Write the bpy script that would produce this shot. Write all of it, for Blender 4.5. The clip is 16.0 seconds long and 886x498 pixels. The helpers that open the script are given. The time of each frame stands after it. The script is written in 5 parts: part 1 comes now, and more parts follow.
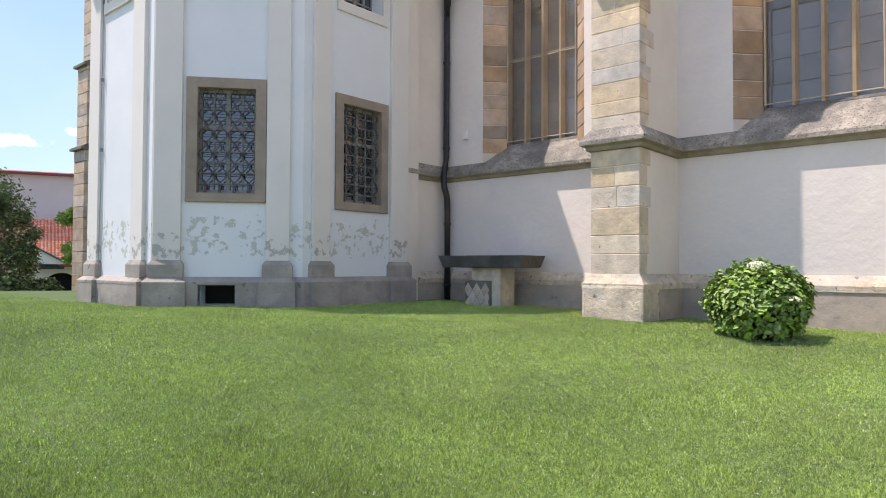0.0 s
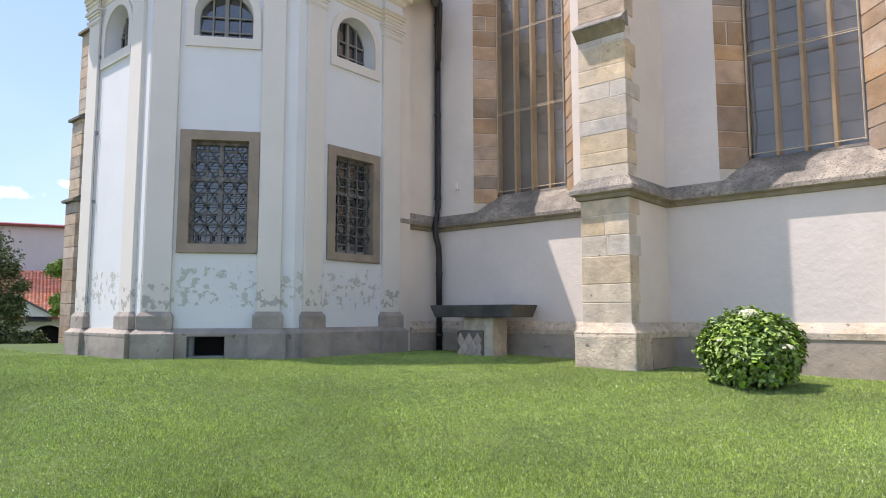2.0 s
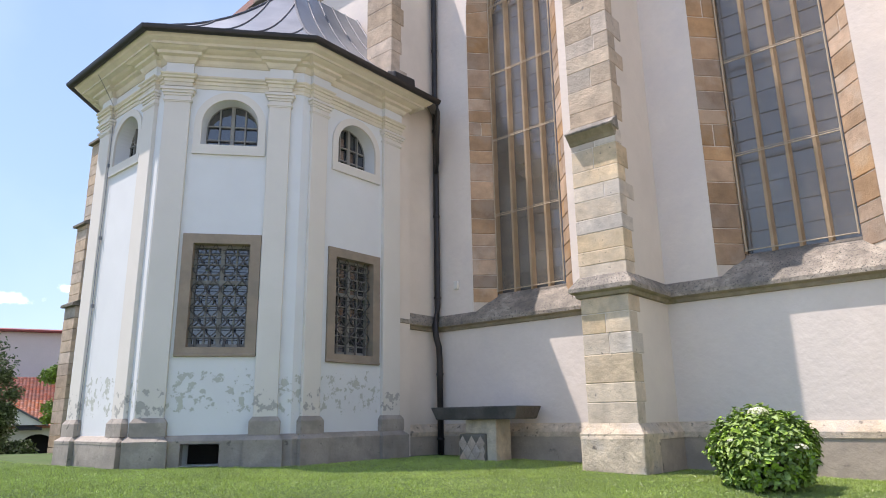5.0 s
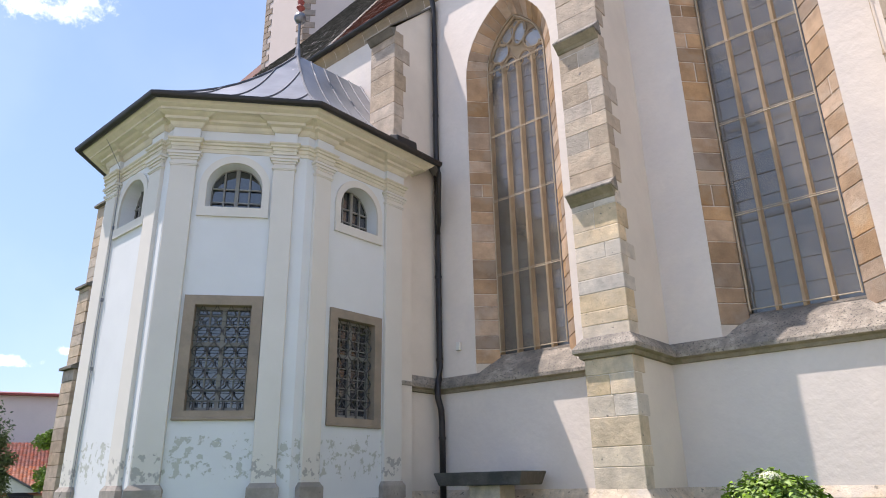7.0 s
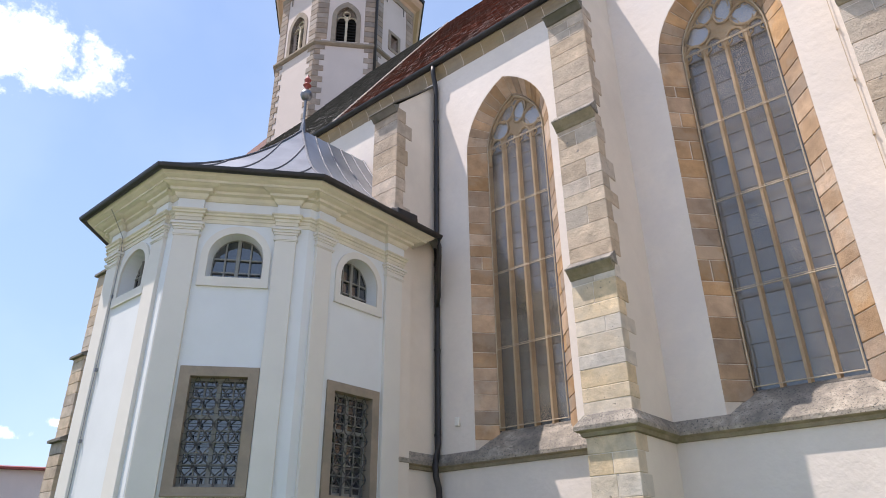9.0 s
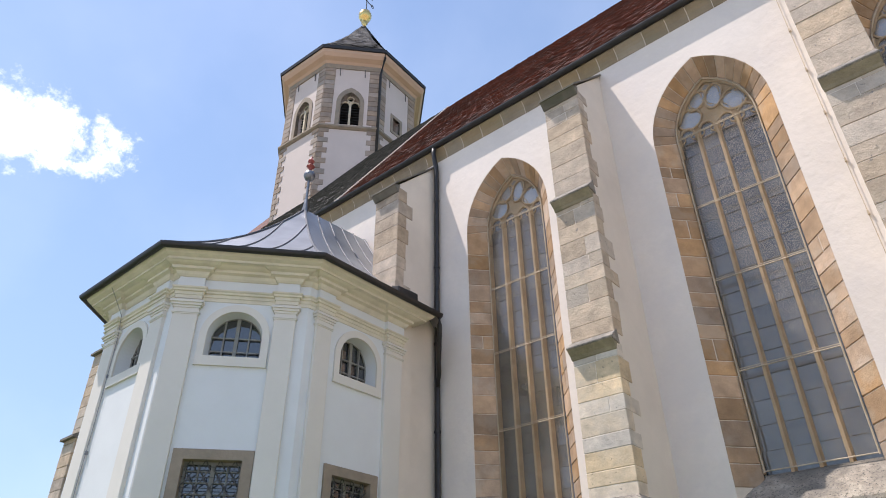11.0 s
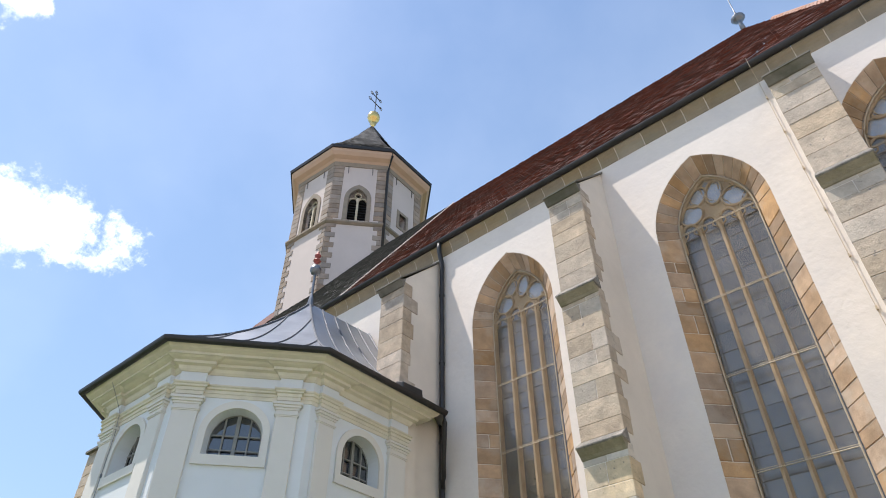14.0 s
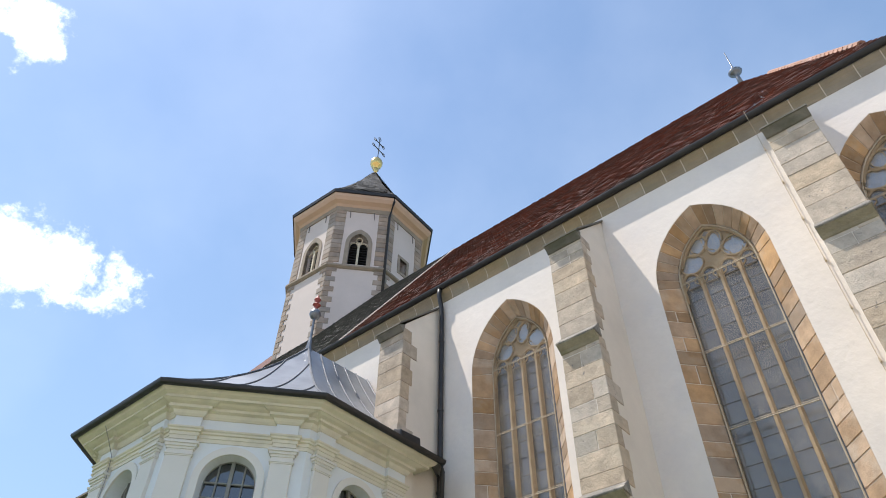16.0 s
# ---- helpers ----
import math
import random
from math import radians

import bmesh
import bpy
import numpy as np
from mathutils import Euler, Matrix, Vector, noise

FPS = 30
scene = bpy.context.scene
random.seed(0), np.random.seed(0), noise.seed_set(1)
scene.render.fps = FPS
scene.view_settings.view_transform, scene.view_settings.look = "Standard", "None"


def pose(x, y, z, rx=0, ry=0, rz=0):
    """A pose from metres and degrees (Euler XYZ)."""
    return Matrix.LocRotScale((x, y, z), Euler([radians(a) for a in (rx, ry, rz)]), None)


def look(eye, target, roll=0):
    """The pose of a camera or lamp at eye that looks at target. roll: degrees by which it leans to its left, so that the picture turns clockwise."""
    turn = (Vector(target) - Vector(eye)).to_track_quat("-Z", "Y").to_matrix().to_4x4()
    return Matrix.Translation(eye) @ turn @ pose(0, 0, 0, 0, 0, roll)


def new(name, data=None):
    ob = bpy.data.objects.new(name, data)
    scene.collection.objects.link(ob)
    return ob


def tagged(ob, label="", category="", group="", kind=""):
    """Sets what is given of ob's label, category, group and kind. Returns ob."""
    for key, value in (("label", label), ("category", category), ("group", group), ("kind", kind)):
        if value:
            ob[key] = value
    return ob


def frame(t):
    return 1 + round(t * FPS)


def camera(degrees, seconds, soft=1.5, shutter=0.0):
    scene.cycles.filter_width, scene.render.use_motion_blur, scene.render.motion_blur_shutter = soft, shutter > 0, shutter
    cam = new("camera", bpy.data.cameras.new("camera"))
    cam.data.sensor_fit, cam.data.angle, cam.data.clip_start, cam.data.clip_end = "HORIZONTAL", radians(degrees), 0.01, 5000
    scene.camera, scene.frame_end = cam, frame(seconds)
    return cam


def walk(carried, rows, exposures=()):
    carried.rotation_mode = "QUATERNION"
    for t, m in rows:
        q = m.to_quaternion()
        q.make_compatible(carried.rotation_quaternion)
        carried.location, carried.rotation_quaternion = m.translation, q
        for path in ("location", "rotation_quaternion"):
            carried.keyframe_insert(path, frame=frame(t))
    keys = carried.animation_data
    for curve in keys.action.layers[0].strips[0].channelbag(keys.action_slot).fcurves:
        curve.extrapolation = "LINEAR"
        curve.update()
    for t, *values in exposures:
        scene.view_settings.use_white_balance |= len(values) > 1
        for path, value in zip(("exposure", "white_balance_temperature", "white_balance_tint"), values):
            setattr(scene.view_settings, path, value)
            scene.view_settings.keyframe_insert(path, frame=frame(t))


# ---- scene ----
cam = camera(67.42, 16.0, soft=1.0)
EYE = (0.0, 0.0, 1.6)
PATH = [
    (0.0, -0.00, 1.46, -0.26),
    (0.5, -0.13, 2.10, -0.17),
    (1.0, -0.38, 3.33, -0.19),
    (1.5, -0.58, 4.59, 0.02),
    (2.0, -0.69, 5.74, 0.11),
    (2.5, -0.75, 7.16, 0.25),
    (3.0, -0.88, 8.96, 0.34),
    (3.5, -0.85, 10.61, 0.43),
    (4.0, -0.79, 11.94, 0.57),
    (6.5, -0.29, 18.05, 1.16),
    (7.0, -0.35, 19.53, 1.05),
    (7.5, -0.39, 21.17, 0.92),
    (8.0, -0.45, 22.69, 0.78),
    (8.5, -0.55, 24.20, 0.62),
    (9.0, -0.59, 25.76, 0.51),
    (11.5, -0.57, 34.20, 0.48),
    (12.0, -0.50, 35.83, 0.54),
    (12.5, -0.47, 37.41, 0.48),
    (13.0, -0.35, 38.75, 0.36),
    (13.5, -0.28, 39.70, 0.25),
    (14.0, -0.28, 40.65, 0.11),
    (14.5, -0.26, 41.75, -0.04),
    (15.0, -0.34, 42.93, -0.18),
    (15.5, -0.48, 44.00, -0.31),
    (16.0, -0.78, 44.59, -0.50),
]
walk(cam, [(t, pose(*EYE, 90 + pitch, roll, yaw)) for t, yaw, pitch, roll in PATH], [(0.0, 0.70, 6560, 20), (4.0, 0.69, 6560, 20), (9.0, 0.61, 6580, 19), (12.5, 0.56, 6560, 15), (16.0, 0.57, 6540, 11)])

# ---- world and sun ----
PSI = radians(48.94)
ALONG = Vector((math.sin(PSI), -math.cos(PSI), 0))    # along the nave wall, to the east
INTO = Vector((math.cos(PSI), math.sin(PSI), 0))      # into the nave
CHURCH = Matrix(((ALONG.x, INTO.x, 0, 10 * INTO.x), (ALONG.y, INTO.y, 0, 10 * INTO.y), (0, 0, 1, 0), (0, 0, 0, 1)))
RAY = (CHURCH.to_3x3() @ Vector((1.28, 1.0, -3.41))).normalized()

sun_data = bpy.data.lights.new("sun", "SUN")
sun_data.energy, sun_data.angle, sun_data.color = 3.7, radians(0.55), (1.0, 0.95, 0.87)
sun = new("sun", sun_data)
sun.matrix_world = look((0, 0, 60), Vector((0, 0, 60)) + RAY)

world = bpy.data.worlds.new("sky")
scene.world = world
world.use_nodes = True
wn, wl = world.node_tree.nodes, world.node_tree.links
wn.clear()
w_out = wn.new("ShaderNodeOutputWorld")
w_bg = wn.new("ShaderNodeBackground")
w_sky = wn.new("ShaderNodeTexSky")
w_sky.sky_type, w_sky.sun_disc = "NISHITA", False
w_sky.sun_elevation = math.asin(-RAY.z)
w_sky.sun_rotation = math.atan2(-RAY.x, -RAY.y)
w_sky.altitude, w_sky.air_density, w_sky.dust_density, w_sky.ozone_density = 300, 1.0, 0.3, 1.3
w_bg.inputs[1].default_value = 0.17
w_co = wn.new("ShaderNodeTexCoord")


def sky_math(op, a, b=None):
    n = wn.new("ShaderNodeMath")
    n.operation = op
    for i, v in enumerate((a, b)):
        if v is None:
            continue
        if isinstance(v, (int, float)):
            n.inputs[i].default_value = v
        else:
            wl.new(v, n.inputs[i])
    return n.outputs[0]


def cloud(azimuth, elevation, wide, tall, seed, cover):
    """A cumulus patch: how much of the sky it covers, by direction."""
    az, el = radians(azimuth), radians(elevation)
    c = Vector((math.sin(az) * math.cos(el), math.cos(az) * math.cos(el), math.sin(el)))
    side = Vector((math.cos(az), -math.sin(az), 0))
    up = side.cross(c)
    dots = []
    for axis, size in ((side, wide), (up, tall)):
        v = wn.new("ShaderNodeVectorMath")
        v.operation = "DOT_PRODUCT"
        wl.new(w_co.outputs["Generated"], v.inputs[0])
        v.inputs[1].default_value = axis
        off = sky_math("SUBTRACT", v.outputs["Value"], axis.dot(c))
        dots.append(sky_math("POWER", sky_math("ABSOLUTE", sky_math("DIVIDE", off, math.sin(radians(size)))), 2.0))
    r = sky_math("SQRT", sky_math("ADD", dots[0], dots[1]))
    nz = wn.new("ShaderNodeTexNoise")
    nz.noise_dimensions = "4D"
    nz.inputs["W"].default_value = seed
    nz.inputs["Scale"].default_value, nz.inputs["Detail"].default_value, nz.inputs["Roughness"].default_value = 17.0, 10.0, 0.66
    wl.new(w_co.outputs["Generated"], nz.inputs["Vector"])
    v = sky_math("SUBTRACT", sky_math("ADD", sky_math("MULTIPLY", nz.outputs[0], 3.6), cover - 0.85), r)
    ramp = wn.new("ShaderNodeMapRange")
    ramp.inputs[1].default_value, ramp.inputs[2].default_value = 0.0, 0.9
    ramp.interpolation_type = "SMOOTHSTEP"
    ramp.clamp = True
    wl.new(v, ramp.inputs[0])
    return ramp.outputs[0]


layers = [cloud(-39.2, 36.1, 6.6, 3.1, 3.1, 0.1), cloud(-52.5, 49.8, 3.6, 2.6, 8.4, -0.05), cloud(-32.8, 8.9, 2.4, 0.7, 5.2, -0.2), cloud(-29.0, 9.9, 1.2, 0.45, 1.2, -0.2)]
total = layers[0]
for layer in layers[1:]:
    total = sky_math("MAXIMUM", total, layer)
haze = wn.new("ShaderNodeTexNoise")
haze.inputs["Scale"].default_value, haze.inputs["Detail"].default_value = 2.3, 6.0
wl.new(w_co.outputs["Generated"], haze.inputs["Vector"])
veil = sky_math("MULTIPLY", sky_math("MAXIMUM", sky_math("SUBTRACT", haze.outputs[0], 0.45), 0.0), 0.22)
total = sky_math("MINIMUM", sky_math("ADD", total, veil), 1.0)
w_mix = wn.new("ShaderNodeMix")
w_mix.data_type = "RGBA"
wl.new(total, w_mix.inputs[0])
w_tint = wn.new("ShaderNodeMix")
w_tint.data_type, w_tint.blend_type = "RGBA", "MULTIPLY"
w_tint.inputs[0].default_value = 1.0
wl.new(w_sky.outputs[0], w_tint.inputs[6])
w_tint.inputs[7].default_value = (0.985, 0.99, 0.985, 1)
w_even = wn.new("ShaderNodeMix")          # thin summer haze evens the sky out
w_even.data_type = "RGBA"
w_high = wn.new("ShaderNodeSeparateXYZ")
wl.new(w_co.outputs["Generated"], w_high.inputs[0])
w_share = wn.new("ShaderNodeMapRange")
w_share.inputs[1].default_value, w_share.inputs[2].default_value = 0.0, 0.85
w_share.inputs[3].default_value, w_share.inputs[4].default_value = 0.75, 0.18
wl.new(w_high.outputs[2], w_share.inputs[0])
wl.new(w_share.outputs[0], w_even.inputs[0])
w_even.inputs[7].default_value = (1.72, 2.55, 3.5, 1)
wl.new(w_tint.outputs[2], w_even.inputs[6])
wl.new(w_even.outputs[2], w_mix.inputs[6])
w_mix.inputs[7].default_value = (10.0, 10.2, 10.5, 1)
wl.new(w_mix.outputs[2], w_bg.inputs[0])
wl.new(w_bg.outputs[0], w_out.inputs[0])

# ---- materials ----
def material(name, base, rough=0.8, metal=0.0, vary=0.12, scale=3.0, fine=40.0, bump=0.15, second=None, amount=0.0, patch=1.2,
             random_tint=0.0, sat=(0.8, 1.15), spec=0.5, edge=(0.5, 0.62), island=False, third=None, third_at=(0.6, 0.7), third_scale=7.0):
    """Grain and stains at two scales over a base colour; second and third: stain colours in patches of their own."""
    m = bpy.data.materials.new(name)
    m.use_nodes = True
    nt = m.node_tree
    nodes, links = nt.nodes, nt.links
    b = nodes["Principled BSDF"]
    b.inputs["Roughness"].default_value, b.inputs["Metallic"].default_value = rough, metal
    b.inputs["Specular IOR Level"].default_value = spec
    co = nodes.new("ShaderNodeNewGeometry").outputs["Position"]

    def noise_at(size, detail=5.0, w=0.0):
        n = nodes.new("ShaderNodeTexNoise")
        n.noise_dimensions = "4D"
        n.inputs["W"].default_value = w
        n.inputs["Scale"].default_value, n.inputs["Detail"].default_value, n.inputs["Roughness"].default_value = size, detail, 0.6
        links.new(co, n.inputs["Vector"])
        return n.outputs[0]

    def mix(f, a, c):
        n = nodes.new("ShaderNodeMix")
        n.data_type = "RGBA"
        if isinstance(f, float):
            n.inputs[0].default_value = f
        else:
            links.new(f, n.inputs[0])
        for i, v in ((6, a), (7, c)):
            if isinstance(v, tuple):
                n.inputs[i].default_value = (*v, 1)
            else:
                links.new(v, n.inputs[i])
        return n.outputs[2]

    def ranged(v, lo, hi, to=1.0):
        n = nodes.new("ShaderNodeMapRange")
        n.inputs[1].default_value, n.inputs[2].default_value, n.inputs[4].default_value = lo, hi, to
        links.new(v, n.inputs[0])
        return n.outputs[0]

    dark = tuple(max(0.0, c * (1 - vary * 1.6)) for c in base)
    light = tuple(min(0.95, c * (1 + vary)) for c in base)
    coarse, grain = noise_at(scale), noise_at(fine, 4.0, 2.0)
    col = mix(ranged(coarse, 0.3, 0.7), dark, light)
    col = mix(ranged(grain, 0.45, 0.75, 0.45), col, dark)
    if second:
        col = mix(ranged(noise_at(patch, 6.0, 5.0), edge[0], edge[1], amount), col, second)
    if third:
        col = mix(ranged(noise_at(third_scale, 7.0, 9.0), third_at[0], third_at[1]), col, third)
    if random_tint:
        src = nodes.new("ShaderNodeNewGeometry").outputs["Random Per Island"] if island else nodes.new("ShaderNodeObjectInfo").outputs["Random"]
        hsv = nodes.new("ShaderNodeHueSaturation")
        r = nodes.new("ShaderNodeMapRange")
        r.inputs[3].default_value, r.inputs[4].default_value = 1 - random_tint, 1 + random_tint
        links.new(src, r.inputs[0])
        links.new(r.outputs[0], hsv.inputs["Value"])
        s = nodes.new("ShaderNodeMath")
        s.operation = "FRACT"
        s2 = nodes.new("ShaderNodeMath")
        s2.operation = "MULTIPLY"
        s2.inputs[1].default_value = 7.31
        links.new(src, s2.inputs[0])
        links.new(s2.outputs[0], s.inputs[0])
        r2 = nodes.new("ShaderNodeMapRange")
        r2.inputs[3].default_value, r2.inputs[4].default_value = sat
        links.new(s.outputs[0], r2.inputs[0])
        links.new(r2.outputs[0], hsv.inputs["Saturation"])
        links.new(col, hsv.inputs["Color"])
        col = hsv.outputs[0]
    links.new(col, b.inputs["Base Color"])
    rr = nodes.new("ShaderNodeMapRange")
    rr.inputs[3].default_value, rr.inputs[4].default_value = max(0.02, rough - 0.1), min(1.0, rough + 0.1)
    links.new(coarse, rr.inputs[0])
    links.new(rr.outputs[0], b.inputs["Roughness"])
    if bump:
        bp = nodes.new("ShaderNodeBump")
        bp.inputs["Strength"].default_value, bp.inputs["Distance"].default_value = bump, 0.03
        add = nodes.new("ShaderNodeMath")
        add.operation = "MULTIPLY_ADD"
        links.new(grain, add.inputs[0])
        add.inputs[1].default_value = 0.4
        links.new(noise_at(scale * 4, 4.0, 1.0), add.inputs[2])
        links.new(add.outputs[0], bp.inputs["Height"])
        links.new(bp.outputs[0], b.inputs["Normal"])
    return m


def flaking(name, paint, under, low, high):
    """Painted plaster that has flaked off in patches in the damp zone between two heights."""
    m = material(name, paint, 0.85, vary=0.03, scale=1.3, fine=60, bump=0.08)
    nodes, links = m.node_tree.nodes, m.node_tree.links
    b = nodes["Principled BSDF"]
    old = b.inputs["Base Color"].links[0].from_socket
    geo = nodes.new("ShaderNodeNewGeometry")
    n = nodes.new("ShaderNodeTexNoise")
    n.inputs["Scale"].default_value, n.inputs["Detail"].default_value, n.inputs["Roughness"].default_value = 8.0, 8.0, 0.62
    links.new(geo.outputs["Position"], n.inputs["Vector"])
    xyz = nodes.new("ShaderNodeSeparateXYZ")
    links.new(geo.outputs["Position"], xyz.inputs[0])
    band = nodes.new("ShaderNodeMapRange")
    band.interpolation_type = "SMOOTHSTEP"
    mid, half = (low + high) / 2, (high - low) / 2
    d = nodes.new("ShaderNodeMath")
    d.operation = "SUBTRACT"
    links.new(xyz.outputs[2], d.inputs[0])
    d.inputs[1].default_value = mid
    ab = nodes.new("ShaderNodeMath")
    ab.operation = "ABSOLUTE"
    links.new(d.outputs[0], ab.inputs[0])
    band.inputs[1].default_value, band.inputs[2].default_value = half, half * 0.25
    band.inputs[3].default_value, band.inputs[4].default_value = -0.3, 0.045
    links.new(ab.outputs[0], band.inputs[0])
    s = nodes.new("ShaderNodeMath")
    s.operation = "ADD"
    links.new(n.outputs[0], s.inputs[0])
    links.new(band.outputs[0], s.inputs[1])
    cut = nodes.new("ShaderNodeMapRange")
    cut.inputs[1].default_value, cut.inputs[2].default_value = 0.592, 0.602
    links.new(s.outputs[0], cut.inputs[0])
    mx = nodes.new("ShaderNodeMix")
    mx.data_type = "RGBA"
    links.new(cut.outputs[0], mx.inputs[0])
    links.new(old, mx.inputs[6])
    mx.inputs[7].default_value = (*under, 1)
    links.new(mx.outputs[2], b.inputs["Base Color"])
    bp = nodes.new("ShaderNodeBump")
    bp.invert = True
    bp.inputs["Strength"].default_value, bp.inputs["Distance"].default_value = 0.6, 0.012
    links.new(cut.outputs[0], bp.inputs["Height"])
    links.new(b.inputs["Normal"].links[0].from_socket, bp.inputs["Normal"])
    links.new(bp.outputs[0], b.inputs["Normal"])
    return m


def glass(name, tint, rough=0.06, wave=0.25, scale=2.0, ior=1.45):
    """Leaded panes seen from outside: dark behind, with a mirror-like face."""
    m = material(name, tint, rough, vary=0.2, scale=scale, fine=14, bump=0.0, spec=1.0)
    nodes, links = m.node_tree.nodes, m.node_tree.links
    b = nodes["Principled BSDF"]
    b.inputs["IOR"].default_value = ior
    links.remove(b.inputs["Roughness"].links[0])
    b.inputs["Roughness"].default_value = rough
    n = nodes.new("ShaderNodeTexNoise")
    n.inputs["Scale"].default_value, n.inputs["Detail"].default_value = 3.0, 2.0
    links.new(nodes.new("ShaderNodeNewGeometry").outputs["Position"], n.inputs["Vector"])
    bp = nodes.new("ShaderNodeBump")
    bp.inputs["Strength"].default_value, bp.inputs["Distance"].default_value = wave, 0.05
    links.new(n.outputs[0], bp.inputs["Height"])
    links.new(bp.outputs[0], b.inputs["Normal"])
    return m


M_NAVE = material("nave_plaster", (0.765, 0.685, 0.61), 0.9, vary=0.05, scale=0.9, fine=11, bump=0.4, second=(0.68, 0.615, 0.57), amount=0.6, patch=0.7)
M_CREAM = material("cream_render", (0.74, 0.66, 0.565), 0.9, vary=0.06, scale=1.1, fine=50, bump=0.1)
M_WHITE = flaking("white_render", (0.70, 0.71, 0.70), (0.49, 0.50, 0.44), 1.35, 2.75)
M_PILASTER = flaking("pilaster_render", (0.69, 0.65, 0.58), (0.42, 0.40, 0.36), 1.4, 2.35)
M_MOULD = material("moulding_render", (0.69, 0.63, 0.49), 0.85, vary=0.06, scale=1.5, fine=40, bump=0.08, second=(0.55, 0.50, 0.39), amount=0.5, patch=2.5)
M_PLINTH = material("plinth_render", (0.46, 0.385, 0.305), 0.95, vary=0.14, scale=1.6, fine=35, bump=0.35, second=(0.31, 0.265, 0.215), amount=0.6, patch=2.2, third=(0.17, 0.15, 0.125), third_at=(0.62, 0.70), third_scale=6.0)
M_STONE = material("sandstone", (0.475, 0.305, 0.175), 0.92, vary=0.2, scale=3.0, fine=55, bump=0.45, random_tint=0.26, sat=(0.75, 1.15), second=(0.47, 0.36, 0.26), amount=0.6, patch=2.2)
M_ASHLAR = material("ashlar", (0.69, 0.545, 0.37), 0.92, vary=0.22, scale=4.0, fine=70, bump=0.4, random_tint=0.13, sat=(0.55, 1.15), second=(0.52, 0.45, 0.36), amount=0.6, patch=1.1, third=(0.20, 0.17, 0.14), third_at=(0.63, 0.70), third_scale=16.0)
M_GREY = material("grey_ashlar", (0.52, 0.41, 0.30), 0.92, vary=0.2, scale=4.0, fine=50, bump=0.6, random_tint=0.14, sat=(0.75, 1.15), second=(0.48, 0.40, 0.30), amount=0.6, patch=1.3, third=(0.22, 0.19, 0.165), third_at=(0.62, 0.70), third_scale=13.0)
M_MORTAR = material("mortar", (0.66, 0.575, 0.48), 0.95, vary=0.1, scale=6, fine=60, bump=0.2)
M_WEATHER = material("weathered_stone", (0.43, 0.375, 0.305), 0.95, vary=0.3, scale=7.0, fine=70, bump=0.8, second=(0.17, 0.155, 0.135), amount=0.8, patch=1.1, edge=(0.46, 0.6), third=(0.10, 0.095, 0.085), third_at=(0.535, 0.64), third_scale=32.0)
M_MOSS = material("mossy_stone", (0.31, 0.26, 0.175), 0.95, vary=0.2, scale=4, fine=50, bump=0.5, second=(0.19, 0.165, 0.085), amount=0.7, patch=2.5)
M_FRAME = material("brown_sandstone", (0.32, 0.255, 0.19), 0.9, vary=0.12, scale=3, fine=50, bump=0.3, second=(0.22, 0.19, 0.15), amount=0.6, patch=2.0)
M_QUOIN = material("tower_quoin", (0.36, 0.275, 0.21), 0.9, vary=0.16, scale=3, fine=50, bump=0.35, random_tint=0.2, sat=(0.7, 1.2), second=(0.27, 0.22, 0.17), amount=0.6, patch=2.0)
M_IRON = material("iron", (0.10, 0.095, 0.09), 0.6, 0.3, vary=0.2, scale=8, fine=80, bump=0.1)
M_SASH = material("painted_sash", (0.25, 0.245, 0.215), 0.6, vary=0.12, scale=6, fine=60, bump=0.1)
M_BLACK = material("dark_metal", (0.045, 0.042, 0.042), 0.45, 0.5, vary=0.2, scale=3, fine=30, bump=0.05)
M_BAR = material("tan_bar", (0.50, 0.40, 0.28), 0.7, vary=0.15, scale=5, fine=60, bump=0.1)
M_MULLION = material("mullion_stone", (0.52, 0.37, 0.22), 0.9, vary=0.14, scale=3, fine=40, bump=0.4, second=(0.42, 0.30, 0.18), amount=0.5, patch=2)
M_GLASS = material("leaded_glass", (0.12, 0.118, 0.112), 0.1, vary=0.3, scale=1.4, fine=14, bump=0.05, spec=1.0, random_tint=0.35, sat=(0.4, 1.1))
M_GLASS.node_tree.nodes["Principled BSDF"].inputs["IOR"].default_value = 1.62
# pale base: brightness of the reflected sky put into the glass colour
M_ROUNDEL = glass("sky_pale_glass", (0.34, 0.35, 0.36), 0.2, 0.2, ior=2.0)
M_PANE = glass("window_pane", (0.03, 0.035, 0.045), 0.04, 0.15, ior=1.7)
# near-black base: the shade of unlit rooms put into a colour
M_DARK = material("shade_black", (0.02, 0.019, 0.018), 0.95, vary=0.2, bump=0)
M_TILE = material("clay_tile", (0.155, 0.05, 0.033), 0.85, vary=0.25, scale=2.0, fine=25, bump=0.3, random_tint=0.26, island=True, second=(0.085, 0.038, 0.03), amount=0.7, patch=0.7)
M_TILE_NEW = material("orange_tile", (0.40, 0.15, 0.085), 0.8, vary=0.15, scale=3, fine=30, bump=0.2, random_tint=0.2, island=True)
M_HIP = material("pale_hip_tile", (0.42, 0.235, 0.17), 0.8, vary=0.15, scale=4, fine=30, bump=0.2, random_tint=0.15)
M_TILE_OLD = material("old_red_tile", (0.27, 0.085, 0.055), 0.85, vary=0.2, scale=3, fine=30, bump=0.2, random_tint=0.25, island=True)
M_SLATE = material("slate", (0.10, 0.095, 0.09), 0.7, vary=0.25, scale=6, fine=40, bump=0.3, random_tint=0.35, island=True)
